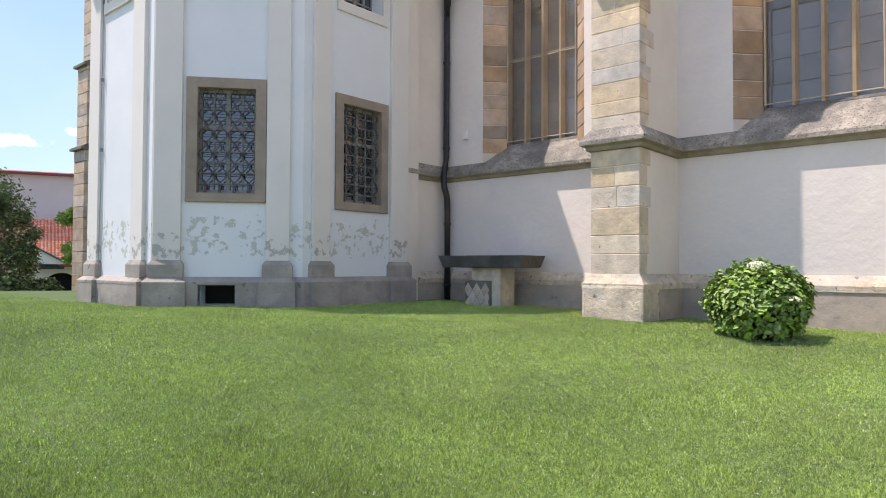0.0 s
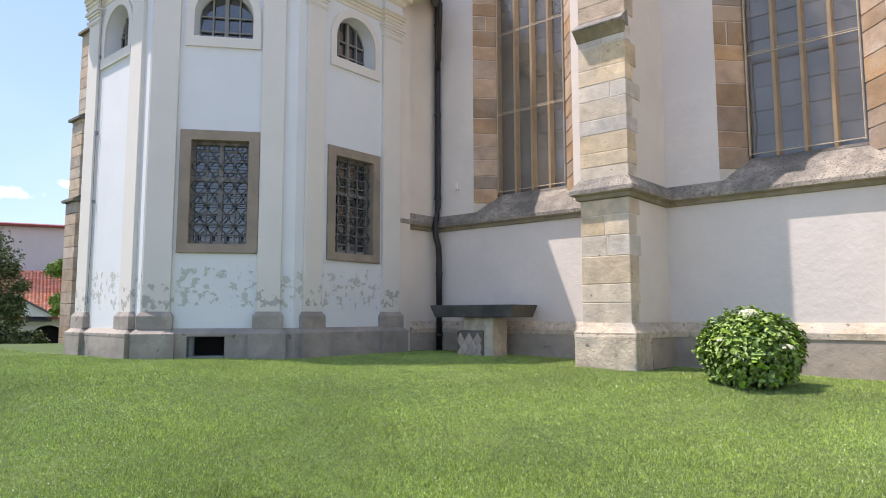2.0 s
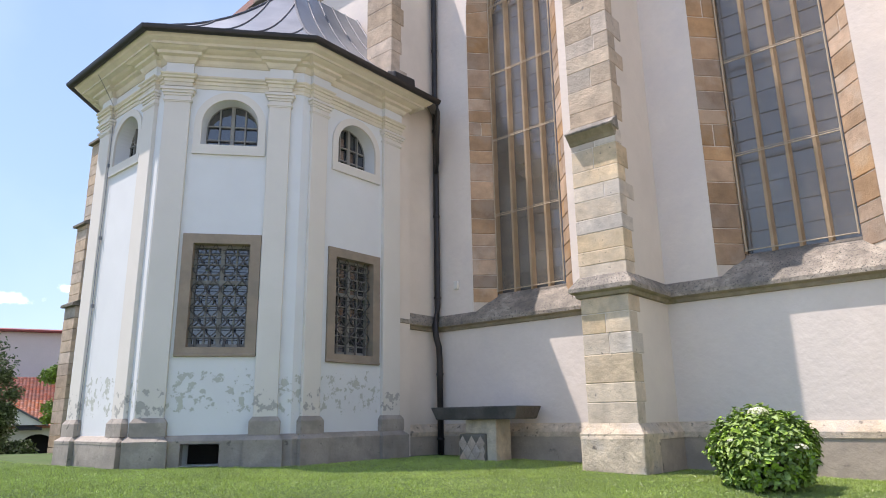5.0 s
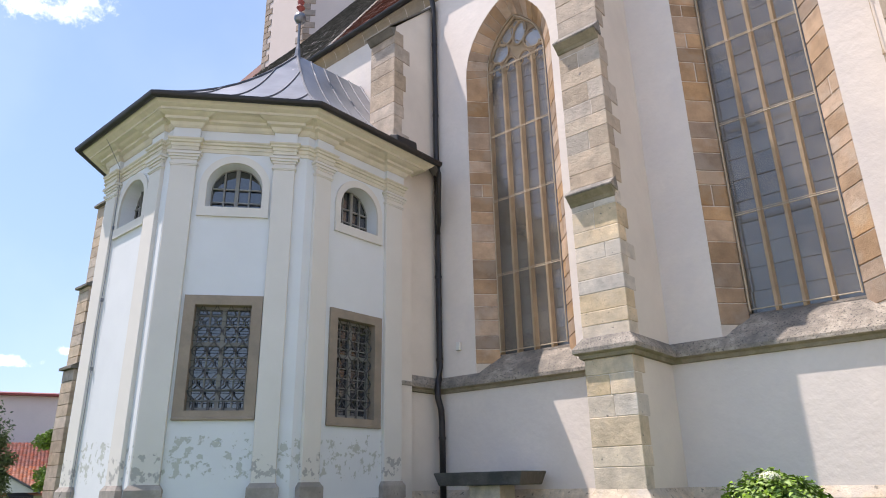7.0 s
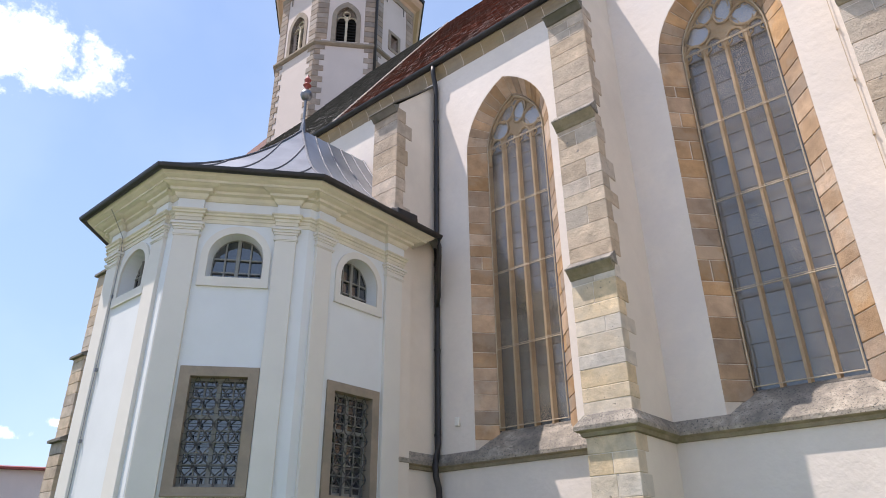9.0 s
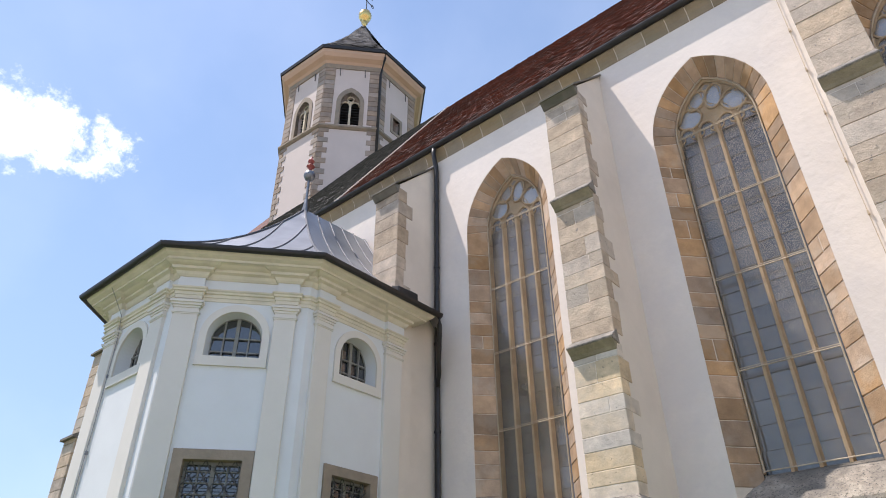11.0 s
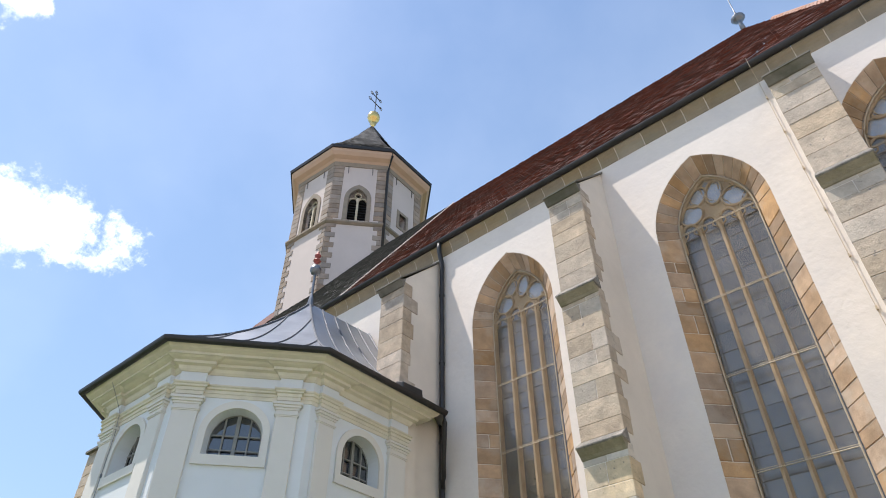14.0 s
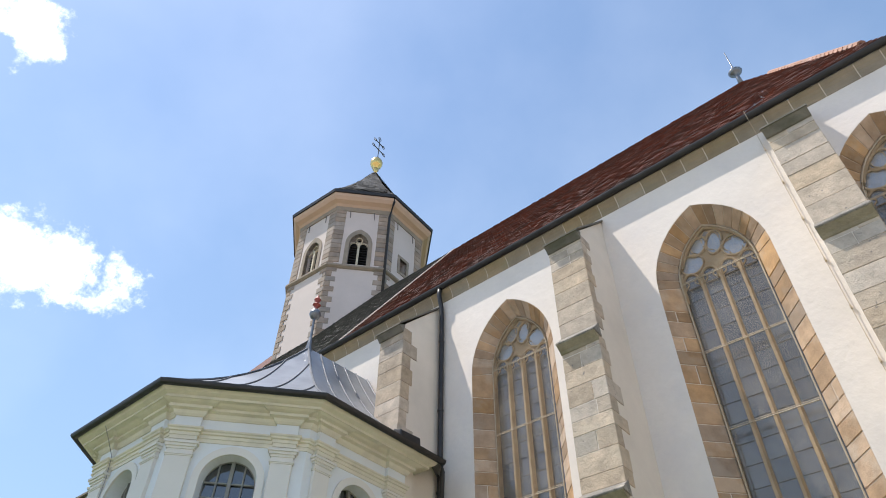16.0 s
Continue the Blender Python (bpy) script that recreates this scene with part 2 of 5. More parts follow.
M_TIN = material("tin_sheet", (0.30, 0.31, 0.335), 0.42, 0.7, vary=0.1, scale=1.2, fine=10, bump=0.05, second=(0.20, 0.21, 0.23), amount=0.5, patch=0.8)
M_TOWER = material("tower_plaster", (0.62, 0.525, 0.47), 0.9, vary=0.06, scale=0.6, fine=18, bump=0.2, second=(0.58, 0.50, 0.45), amount=0.5, patch=0.4)
M_GOLD = material("gilding", (0.80, 0.56, 0.20), 0.28, 1.0, vary=0.06, scale=4, fine=30, bump=0.02)
M_ZINC = material("zinc", (0.22, 0.225, 0.235), 0.4, 0.8, vary=0.15, scale=6, fine=40, bump=0.04)
M_RED = material("red_paint", (0.30, 0.06, 0.045), 0.6, vary=0.2, scale=8, fine=60, bump=0.05)
M_BASE = material("grey_cement_render", (0.37, 0.325, 0.275), 0.95, vary=0.2, scale=1.8, fine=35, bump=0.45, second=(0.25, 0.225, 0.195), amount=0.7, patch=2.4, third=(0.14, 0.125, 0.11), third_at=(0.62, 0.70), third_scale=7.0)
M_SOIL = material("lawn_soil", (0.065, 0.11, 0.025), 0.95, vary=0.25, scale=1.2, fine=30, bump=0.5, second=(0.12, 0.15, 0.045), amount=0.5, patch=0.6)


def pale_bounce_ground(m):
    """Added, unseen pale gravel below y = 2, bouncing warmer, less green fill."""
    nodes, links = m.node_tree.nodes, m.node_tree.links
    b = nodes["Principled BSDF"]
    old = b.inputs["Base Color"].links[0].from_socket
    xyz = nodes.new("ShaderNodeSeparateXYZ")
    links.new(nodes.new("ShaderNodeNewGeometry").outputs["Position"], xyz.inputs[0])
    edge = nodes.new("ShaderNodeMapRange")
    edge.inputs[1].default_value, edge.inputs[2].default_value = 2.2, 1.9
    links.new(xyz.outputs[1], edge.inputs[0])
    mx = nodes.new("ShaderNodeMix")
    mx.data_type = "RGBA"
    links.new(edge.outputs[0], mx.inputs[0])
    links.new(old, mx.inputs[6])
    mx.inputs[7].default_value = (0.40, 0.36, 0.31, 1)
    links.new(mx.outputs[2], b.inputs["Base Color"])


pale_bounce_ground(M_SOIL)
M_GRASS = material("grass_blade", (0.37, 0.49, 0.075), 0.36, vary=0.2, scale=0.7, fine=6, bump=0, random_tint=0.78, island=True, sat=(0.7, 1.15), second=(0.40, 0.51, 0.07), amount=0.3, patch=0.5, spec=0.7)
M_LEAF = material("hydrangea_leaf", (0.235, 0.36, 0.055), 0.62, vary=0.25, scale=5, fine=40, bump=0.1, random_tint=0.35, island=True)
M_LEAF_DARK = material("tree_leaf", (0.15, 0.20, 0.075), 0.6, vary=0.3, scale=1.5, fine=20, bump=0, random_tint=0.5, island=True)
M_BARK = material("bark", (0.12, 0.09, 0.065), 0.95, vary=0.3, scale=6, fine=40, bump=0.6)
M_PETAL = material("cream_petal", (0.80, 0.78, 0.55), 0.7, vary=0.08, scale=10, fine=60, bump=0.1)
M_TABLE = material("dark_slab_stone", (0.115, 0.105, 0.09), 0.9, vary=0.25, scale=4, fine=40, bump=0.6, second=(0.055, 0.055, 0.05), amount=0.8, patch=2.5, third=(0.20, 0.19, 0.17), third_at=(0.62, 0.72))
# pale stone, yellowed and lightened to hold warm bounce in its colour
M_PALE = material("pale_bounce_stone", (0.64, 0.55, 0.40), 0.9, vary=0.2, scale=5, fine=45, bump=0.6, second=(0.50, 0.47, 0.38), amount=0.7, patch=2.5)
M_PINK = material("pink_render", (0.78, 0.63, 0.59), 0.9, vary=0.05, scale=0.5, fine=12, bump=0.05)
M_PLASTIC = material("white_plastic", (0.75, 0.72, 0.66), 0.5, vary=0.04, scale=4, fine=40, bump=0.02)
M_SEAM = material("dull_zinc", (0.13, 0.135, 0.15), 0.6, 0.5, vary=0.15, scale=6, fine=40, bump=0.04)
M_CAP = material("dark_cap_stone", (0.19, 0.17, 0.135), 0.95, vary=0.2, scale=3, fine=45, bump=0.5, second=(0.09, 0.09, 0.06), amount=0.7, patch=2.0)
M_EAVE = material("eaves_stone", (0.31, 0.24, 0.155), 0.92, vary=0.15, scale=2.5, fine=45, bump=0.3, random_tint=0.1, second=(0.27, 0.23, 0.15), amount=0.6, patch=1.2)
M_FOOT = material("sooty_ashlar", (0.66, 0.545, 0.40), 0.95, vary=0.26, scale=5, fine=60, bump=0.5, second=(0.46, 0.42, 0.37), amount=0.7, patch=1.8, third=(0.15, 0.13, 0.11), third_at=(0.585, 0.67), third_scale=10.0)
M_LEADING = material("leading", (0.13, 0.125, 0.115), 0.6, 0.2, vary=0.15, scale=6, fine=60, bump=0.05)

# ---- mesh helpers ----
def part(name, bm, mat, parent, label=""):
    """Links a bmesh as one mesh object under a thing or a part."""
    me = bpy.data.meshes.new(name)
    bmesh.ops.recalc_face_normals(bm, faces=bm.faces)
    bm.to_mesh(me)
    bm.free()
    me.materials.append(mat)
    ob = new(name, me)
    ob.parent = parent
    if label:
        ob["label"] = label
    return ob


def thing(name, label, category, m=None, kind="", group=""):
    ob = new(name)
    ob.empty_display_size = 0.2
    if m is not None:
        ob.matrix_world = m
    return tagged(ob, label, category, group, kind)


def smooth(ob):
    for p in ob.data.polygons:
        p.use_smooth = True
    return ob


def quad(bm, *pts):
    bm.faces.new([bm.verts.new(p) for p in pts])


def box(bm, x0, x1, y0, y1, z0, z1):
    v = [bm.verts.new((x, y, z)) for x in (x0, x1) for y in (y0, y1) for z in (z0, z1)]
    for f in ((0, 1, 3, 2), (4, 6, 7, 5), (0, 4, 5, 1), (2, 3, 7, 6), (0, 2, 6, 4), (1, 5, 7, 3)):
        bm.faces.new([v[i] for i in f])


def hexa(bm, bottom, top):
    """A solid between two rings of equally many points."""
    a = [bm.verts.new(p) for p in bottom]
    b = [bm.verts.new(p) for p in top]
    k = len(a)
    bm.faces.new(a[::-1])
    bm.faces.new(b)
    for i in range(k):
        bm.faces.new((a[i], a[(i + 1) % k], b[(i + 1) % k], b[i]))


def tube(bm, pts, r, sides=10, cap=True):
    """A round bar along a line of points; r: one radius or one a point."""
    rings = []
    pts = [Vector(p) for p in pts]
    for i, p in enumerate(pts):
        d = (pts[min(i + 1, len(pts) - 1)] - pts[max(i - 1, 0)]).normalized()
        a = d.orthogonal().normalized() if abs(d.z) < 0.95 else Vector((1, 0, 0)).cross(d).normalized()
        if abs(d.z) < 0.95:
            a = Vector((0, 0, 1)).cross(d).normalized()
        b = d.cross(a)
        rr = r[i] if isinstance(r, (list, tuple)) else r
        rings.append([bm.verts.new(p + rr * (math.cos(t) * a + math.sin(t) * b)) for t in (2 * math.pi * k / sides for k in range(sides))])
    for r0, r1 in zip(rings, rings[1:]):
        for k in range(sides):
            bm.faces.new((r0[k], r0[(k + 1) % sides], r1[(k + 1) % sides], r1[k]))
    if cap:
        bm.faces.new(rings[0][::-1])
        bm.faces.new(rings[-1])


def lathe(bm, profile, c=(0, 0, 0), sides=20):
    """A turned body: profile of (radius, height)."""
    c = Vector(c)
    rings = [[bm.verts.new(c + Vector((r * math.cos(t), r * math.sin(t), z))) for t in (2 * math.pi * k / sides for k in range(sides))] for r, z in profile]
    for r0, r1 in zip(rings, rings[1:]):
        for k in range(sides):
            bm.faces.new((r0[k], r0[(k + 1) % sides], r1[(k + 1) % sides], r1[k]))
    bm.faces.new(rings[0][::-1])
    bm.faces.new(rings[-1])


def offset_path(path, out, closed=False):
    """The path moved to its left by out, with mitred corners."""
    res, k = [], len(path)
    for i, p in enumerate(path):
        p = Vector(p)
        dirs = []
        if i > 0 or closed:
            dirs.append((p - Vector(path[i - 1])).normalized())
        if i < k - 1 or closed:
            dirs.append((Vector(path[(i + 1) % k]) - p).normalized())
        ns = [Vector((-d.y, d.x)) for d in dirs]
        if len(ns) == 1:
            res.append(p + ns[0] * out)
        else:
            m = ns[0] + ns[1]
            m = ns[0] if m.length < 1e-6 else m.normalized()
            res.append(p + m * (out / max(0.3, m.dot(ns[0]))))
    return res


def sweep(bm, path, profile, closed=False):
    """A moulding: profile of (out, z) swept along a level path."""
    rows = [[bm.verts.new((q.x, q.y, z)) for q in offset_path(path, o, closed)] for o, z in profile]
    k = len(path)
    for a, b in zip(rows, rows[1:]):
        for i in range(k if closed else k - 1):
            bm.faces.new((a[i], a[(i + 1) % k], b[(i + 1) % k], b[i]))
    if not closed:
        for i in (0, k - 1):
            bm.faces.new([r[i] for r in rows])


class Face:
    """An upright wall face from a to b; p(s, out, z) gives a point on it."""
    def __init__(self, a, b):
        self.a = Vector((*a, 0))
        self.d = Vector((b[0] - a[0], b[1] - a[1], 0))
        self.length = self.d.length
        self.d.normalize()
        self.n = Vector((-self.d.y, self.d.x, 0))

    def p(self, s, out, z):
        return self.a + self.d * s + self.n * out + Vector((0, 0, z))


def pointed(half, spring, apex, base, steps=9):
    """A pointed opening: rows of (z, half width) from the sill to the apex."""
    rise = apex - spring
    big = (half * half + rise * rise) / (2 * half)
    end = math.asin(rise / big)
    rows = [(base, half)]
    for i in range(steps + 1):
        a = end * i / steps
        rows.append((spring + big * math.sin(a), max(0.0, half - big + big * math.cos(a))))
    return rows


def rounded(half, spring, rise, base, steps=10):
    rows = [(base, half)]
    for i in range(steps + 1):
        a = math.pi / 2 * i / steps
        rows.append((spring + rise * math.sin(a), half * math.cos(a)))
    return rows


def holed(bm, face, s0, s1, z0, z1, holes, out=0.0):
    """A wall sheet with openings one over the other; holes: (centre, rows)."""
    z = z0
    for c, rows in holes:
        if rows[0][0] > z:
            quad(bm, face.p(s0, out, z), face.p(s1, out, z), face.p(s1, out, rows[0][0]), face.p(s0, out, rows[0][0]))
        for (za, wa), (zb, wb) in zip(rows, rows[1:]):
            quad(bm, face.p(s0, out, za), face.p(c - wa, out, za), face.p(c - wb, out, zb), face.p(s0, out, zb))
            quad(bm, face.p(c + wa, out, za), face.p(s1, out, za), face.p(s1, out, zb), face.p(c + wb, out, zb))
        z = rows[-1][0]
    if z1 > z:
        quad(bm, face.p(s0, out, z), face.p(s1, out, z), face.p(s1, out, z1), face.p(s0, out, z1))


def outline(c, rows):
    """The closed line round an opening, from the left foot over the top to the right foot."""
    left = [(c - w, z) for z, w in rows]
    right = [(c + w, z) for z, w in rows[::-1]]
    return left + (right[1:] if rows[-1][1] < 1e-6 else right)


def ring(bm, face, o1, out1, o2, out2, close=True):
    """A band between two outlines of equally many points, at their depths."""
    k = len(o1)
    for i in range(k if close else k - 1):
        j = (i + 1) % k
        quad(bm, face.p(o1[i][0], out1, o1[i][1]), face.p(o1[j][0], out1, o1[j][1]), face.p(o2[j][0], out2, o2[j][1]), face.p(o2[i][0], out2, o2[i][1]))


def sheet(bm, face, line, out):
    bm.faces.new([bm.verts.new(face.p(s, out, z)) for s, z in line])


def fbox(bm, face, s0, s1, o0, o1, z0, z1):
    a = [face.p(s, o, z0) for s, o in ((s0, o0), (s1, o0), (s1, o1), (s0, o1))]
    hexa(bm, a, [p + Vector((0, 0, z1 - z0)) for p in a])


def bevel_all(bm, w, seg=1):
    bmesh.ops.remove_doubles(bm, verts=bm.verts, dist=1e-5)
    bmesh.ops.bevel(bm, geom=bm.edges[:], offset=w, segments=seg, affect="EDGES", profile=0.6)


def raw(name, verts, faces, mat, parent, label=""):
    me = bpy.data.meshes.new(name)
    me.from_pydata(verts, [], faces)
    me.materials.append(mat)
    ob = new(name, me)
    ob.parent = parent
    if label:
        ob["label"] = label
    return ob


RNG = random.Random(4)


def stone(name, front, deep, mat, parent, c=0.012, j=0.004):
    """A hewn block: four front corners, the vector back into the wall, chamfered and slightly uneven."""
    f = [Vector(p) for p in front]
    mid = sum(f, Vector()) / 4
    nrm = (f[1] - f[0]).cross(f[3] - f[0]).normalized()
    if nrm.dot(deep) > 0:
        nrm = -nrm
    back = [p + deep for p in f]
    inner = []
    for p in f:
        q = p + (mid - p).normalized() * c * 1.6 + nrm * (RNG.uniform(0, j))
        inner.append(q)
    rim = [p - nrm * c for p in f]
    return raw(name, [*back, *rim, *inner], [(3, 2, 1, 0)] + [(i, (i + 1) % 4, 4 + (i + 1) % 4, 4 + i) for i in range(4)]
               + [(4 + i, 4 + (i + 1) % 4, 8 + (i + 1) % 4, 8 + i) for i in range(4)] + [(8, 9, 10, 11)], mat, parent)


def chamfer_box(name, x0, x1, y0, y1, z0, z1, mat, parent, c=0.007, j=0.006):
    """A block with worn edges that shows on several sides."""
    lo, hi = (x0, y0, z0), (x1, y1, z1)
    verts, faces, index = [], [], {}
    jit = {k: [RNG.uniform(-j, j) for _ in range(3)] for k in range(8)}
    for corner in range(8):
        bits = [(corner >> a) & 1 for a in range(3)]
        for axis in range(3):
            p = []
            for a in range(3):
                v = hi[a] if bits[a] else lo[a]
                if a != axis:
                    v += -c if bits[a] else c
                else:
                    v += jit[corner][a] * 0.5
                p.append(v)
            index[corner, axis] = len(verts)
            verts.append(p)
    for axis in range(3):
        b, d = [a for a in range(3) if a != axis]
        for side in (0, 1):
            ring4 = [side << axis | i << b | k << d for i, k in ((0, 0), (1, 0), (1, 1), (0, 1))]
            faces.append([index[k, axis] for k in ring4])
        for i in (0, 1):
            for k in (0, 1):
                e0, e1 = i << b | k << d, i << b | k << d | 1 << axis
                faces.append([index[e0, b], index[e1, b], index[e1, d], index[e0, d]])
    for corner in range(8):
        faces.append([index[corner, a] for a in range(3)])
    ob = raw(name, verts, faces, mat, parent)
    bm = bmesh.new()
    bm.from_mesh(ob.data)
    bmesh.ops.recalc_face_normals(bm, faces=bm.faces)
    bm.to_mesh(ob.data)
    bm.free()
    return ob

# ---- ground ----
def lawn_height(x, y):
    """The lawn climbs from the camera to the church and falls away behind it."""
    u, v = x * ALONG.x + y * ALONG.y, x * INTO.x + y * INTO.y
    foot = 0.85 + 0.11 * max(-1.0, min(1.0, (-u - 4.0) / 5.0))
    t = max(0.0, min(1.0, (math.hypot(x, y) if v > 0 else 0.0) / 8.6))
    z = foot * (t * t * (3 - 2 * t) * 0.35 + t * 0.65)
    if v < 0:
        z = 0.05 * max(v, -8)
    far = math.hypot(x, y)
    z += 0.012 * math.sin(0.9 * x + 0.4) * math.cos(0.7 * y)
    if x < -6:
        z -= 0.9 * max(0.0, min(1.0, (far - 19.0) / 14.0))
    return z


def make_ground():
    xs = [-3000, -900, -300, -120, -70, -50] + [-40 + i for i in range(30)] + [-10 + 0.4 * i for i in range(60)] + [14 + i for i in range(12)] + [30, 45, 80, 200, 900, 3000]
    ys = [-3000, -900, -200, -60, -25, -12, -6, -3] + [-1 + 0.4 * i for i in range(40)] + [15 + i for i in range(24)] + [42, 50, 70, 120, 300, 900, 3000]
    verts = [(x, y, lawn_height(x, y)) for y in ys for x in xs]
    k = len(xs)
    faces = [(j * k + i, j * k + i + 1, (j + 1) * k + i + 1, (j + 1) * k + i) for j in range(len(ys) - 1) for i in range(k - 1)]
    ob = raw("ground", verts, faces, M_SOIL, None)
    smooth(ob)
    tagged(ob, "mown green lawn rising gently to the church", "lawn", kind="structure")


make_ground()

# ---- church: nave ----
church = thing("church", "gothic church nave with cream plaster, sandstone buttresses and tiled roof", "church", CHURCH)
WINDOWS = (-6.64, -2.05, 1.37)
BUTTRESSES = (-8.66, -3.94, 0.53)          # eastern faces
BASE, TOP = 0.3, 13.0
nave = Face((-24.0, 0), (12.0, 0))          # s = u + 24, outward is +y, so out is negative towards the lawn
HALF = 1.085                               # half the width of a window's outer edge
OUTER = pointed(HALF, 10.05, 11.71, 3.52)
INNER = pointed(0.76, 10.15, 11.43, 3.93)


def nave_wall():
    bm = bmesh.new()
    cuts = [-24.0, -8.9, -4.35, 0.3, 2.65]
    for i, (a, b) in enumerate(zip(cuts, cuts[1:])):
        holes = [(c + 24, OUTER) for c in WINDOWS if a < c < b]
        holed(bm, nave, a + 24, b + 24, BASE, TOP, holes)
        holed(bm, nave, a + 24, b + 24, BASE, TOP, holes, 0.7)
    for c in WINDOWS:
        ring(bm, nave, outline(c + 24, OUTER), 0.0, outline(c + 24, OUTER), 0.7)
    quad(bm, (-24, 0, BASE), (-24, 0, TOP), (-24, 10, TOP), (-24, 10, BASE))
    quad(bm, (2.65, 0, BASE), (2.65, 0, TOP), (5.1, 2.45, TOP), (5.1, 2.45, BASE))
    quad(bm, (5.1, 2.45, BASE), (5.1, 2.45, TOP), (4.9, 10, TOP), (4.9, 10, BASE))
    quad(bm, (-24, 10, BASE), (-24, 10, TOP), (4.9, 10, TOP), (4.9, 10, BASE))
    part("wall", bm, M_NAVE, church, "cream lime plaster wall")
    # black box: the unlit nave's shade is put into its colour
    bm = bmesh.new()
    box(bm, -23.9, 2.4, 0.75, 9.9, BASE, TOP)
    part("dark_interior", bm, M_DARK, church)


nave_wall()


def gothic_window(c):
    """Splayed sandstone surround, mullions, tracery, leaded glass and outer guard bars."""
    w = new("gothic_window")
    w.parent = church
    w["label"] = "tall pointed window with stone tracery and leaded glass"
    f = Face((c, 0), (c + 1, 0))
    bm = bmesh.new()
    ring(bm, f, outline(0, OUTER), 0.016, outline(0, INNER), 0.37, close=False)
    part("mortar_bed", bm, M_MORTAR, w)
    bm = bmesh.new()
    ring(bm, f, outline(0, INNER), 0.357, outline(0, INNER), 0.53, close=False)
    part("reveal", bm, M_MULLION, w, "inner sandstone reveal")
    # jamb stones and voussoirs
    levels = [3.75]
    while levels[-1] < 9.65:
        levels.append(levels[-1] + RNG.uniform(0.24, 0.42))
    levels[-1] = 10.05
    arcs = pointed(HALF, 10.05, 11.71, 3.5, 9)[1:], pointed(0.76, 10.15, 11.43, 3.5, 9)[1:]
    for side in (-1, 1):
        for a, b in zip(levels, levels[1:]):
            g = 0.0055
            top = b + 0.1 if b == levels[-1] else b
            pts = [(side * HALF, 0.0, a + g), (side * 0.755, 0.355, a + g), (side * 0.755, 0.355, top - g), (side * HALF, 0.0, b - g)]
            if top == b and RNG.random() < 0.1:
                t = RNG.uniform(0.4, 0.6)
                m0 = [(side * (HALF - (HALF - 0.755) * t), 0.355 * t, z) for z in (a + g, b - g)]
                e = 0.006
                stone("jamb_stone", [f.p(*pts[0]), f.p(m0[0][0] + side * e, m0[0][1] - e, m0[0][2]), f.p(m0[1][0] + side * e, m0[1][1] - e, m0[1][2]), f.p(*pts[3])], f.d * side * 0.1 + f.n * 0.1, M_STONE, w)
                stone("jamb_stone", [f.p(m0[0][0] - side * e, m0[0][1] + e, m0[0][2]), f.p(*pts[1]), f.p(*pts[2]), f.p(m0[1][0] - side * e, m0[1][1] + e, m0[1][2])], f.d * side * 0.1 + f.n * 0.1, M_STONE, w)
            else:
                stone("jamb_stone", [f.p(*p) for p in pts], f.d * side * 0.1 + f.n * 0.1, M_STONE, w)
        for i in range(9):
            (za, wa), (zb, wb) = arcs[0][i], arcs[0][i + 1]
            (zc, wc), (zd, wd) = arcs[1][i], arcs[1][i + 1]
            k = 0.013
            lerp = lambda p, q, t: p + (q - p) * t
            pts = [(side * lerp(wa, wb, k), 0.0, lerp(za, zb, k)), (side * lerp(wc, wd, k), 0.355, lerp(zc, zd, k)),
                   (side * lerp(wc, wd, 1 - k), 0.355, lerp(zc, zd, 1 - k)), (side * lerp(wa, wb, 1 - k), 0.0, lerp(za, zb, 1 - k))]
            stone("voussoir", [f.p(*p) for p in pts], f.n * 0.14 + Vector((0, 0, 0.02)), M_STONE, w)
    # weathered sloping sill
    bm = bmesh.new()
    hexa(bm, [(c - 1.12, -0.10, 3.42), (c + 1.12, -0.10, 3.42), (c + 0.80, 0.46, 3.5), (c - 0.80, 0.46, 3.5)],
         [(c - 1.10, -0.05, 3.50), (c + 1.10, -0.05, 3.50), (c + 0.78, 0.42, 3.93), (c - 0.78, 0.42, 3.93)])
    part("sill", bm, M_WEATHER, w, "lichen-blackened sloping stone sill")
    # leaded panes, four to a row, each set a little askew
    z = 3.92
    while z < 10.35:
        for i in range(4):
            lo, hi = 0.375 * i - 0.748, 0.375 * i - 0.377
            turn, nod = RNG.uniform(-0.004, 0.004), RNG.uniform(-0.004, 0.004)
            front = [f.p(lo, 0.515 - turn - nod, z), f.p(hi, 0.515 + turn - nod, z), f.p(hi, 0.515 + turn + nod, z + 0.36), f.p(lo, 0.515 - turn + nod, z + 0.36)]
            back = [p + f.n * 0.006 for p in front]
            raw("pane", front + back, [(0, 1, 2, 3), (7, 6, 5, 4), (0, 4, 5, 1), (1, 5, 6, 2), (2, 6, 7, 3), (3, 7, 4, 0)], M_GLASS, w)
        bm = bmesh.new()
        fbox(bm, f, -0.75, 0.75, 0.504, 0.512, z + 0.360, z + 0.367)
        part("saddle_bar", bm, M_LEADING, w)
        z += 0.37
    # mullions
    for i in (-1, 0, 1):
        bm = bmesh.new()
        q = 0.375 * i
        hexa(bm, [f.p(q - 0.045, 0.51, 3.92), f.p(q - 0.022, 0.40, 3.92), f.p(q + 0.022, 0.40, 3.92), f.p(q + 0.045, 0.51, 3.92)],
             [f.p(q - 0.045, 0.51, 10.26), f.p(q - 0.022, 0.40, 10.26), f.p(q + 0.022, 0.40, 10.26), f.p(q + 0.045, 0.51, 10.26)])
        part("mullion", bm, M_MULLION, w)
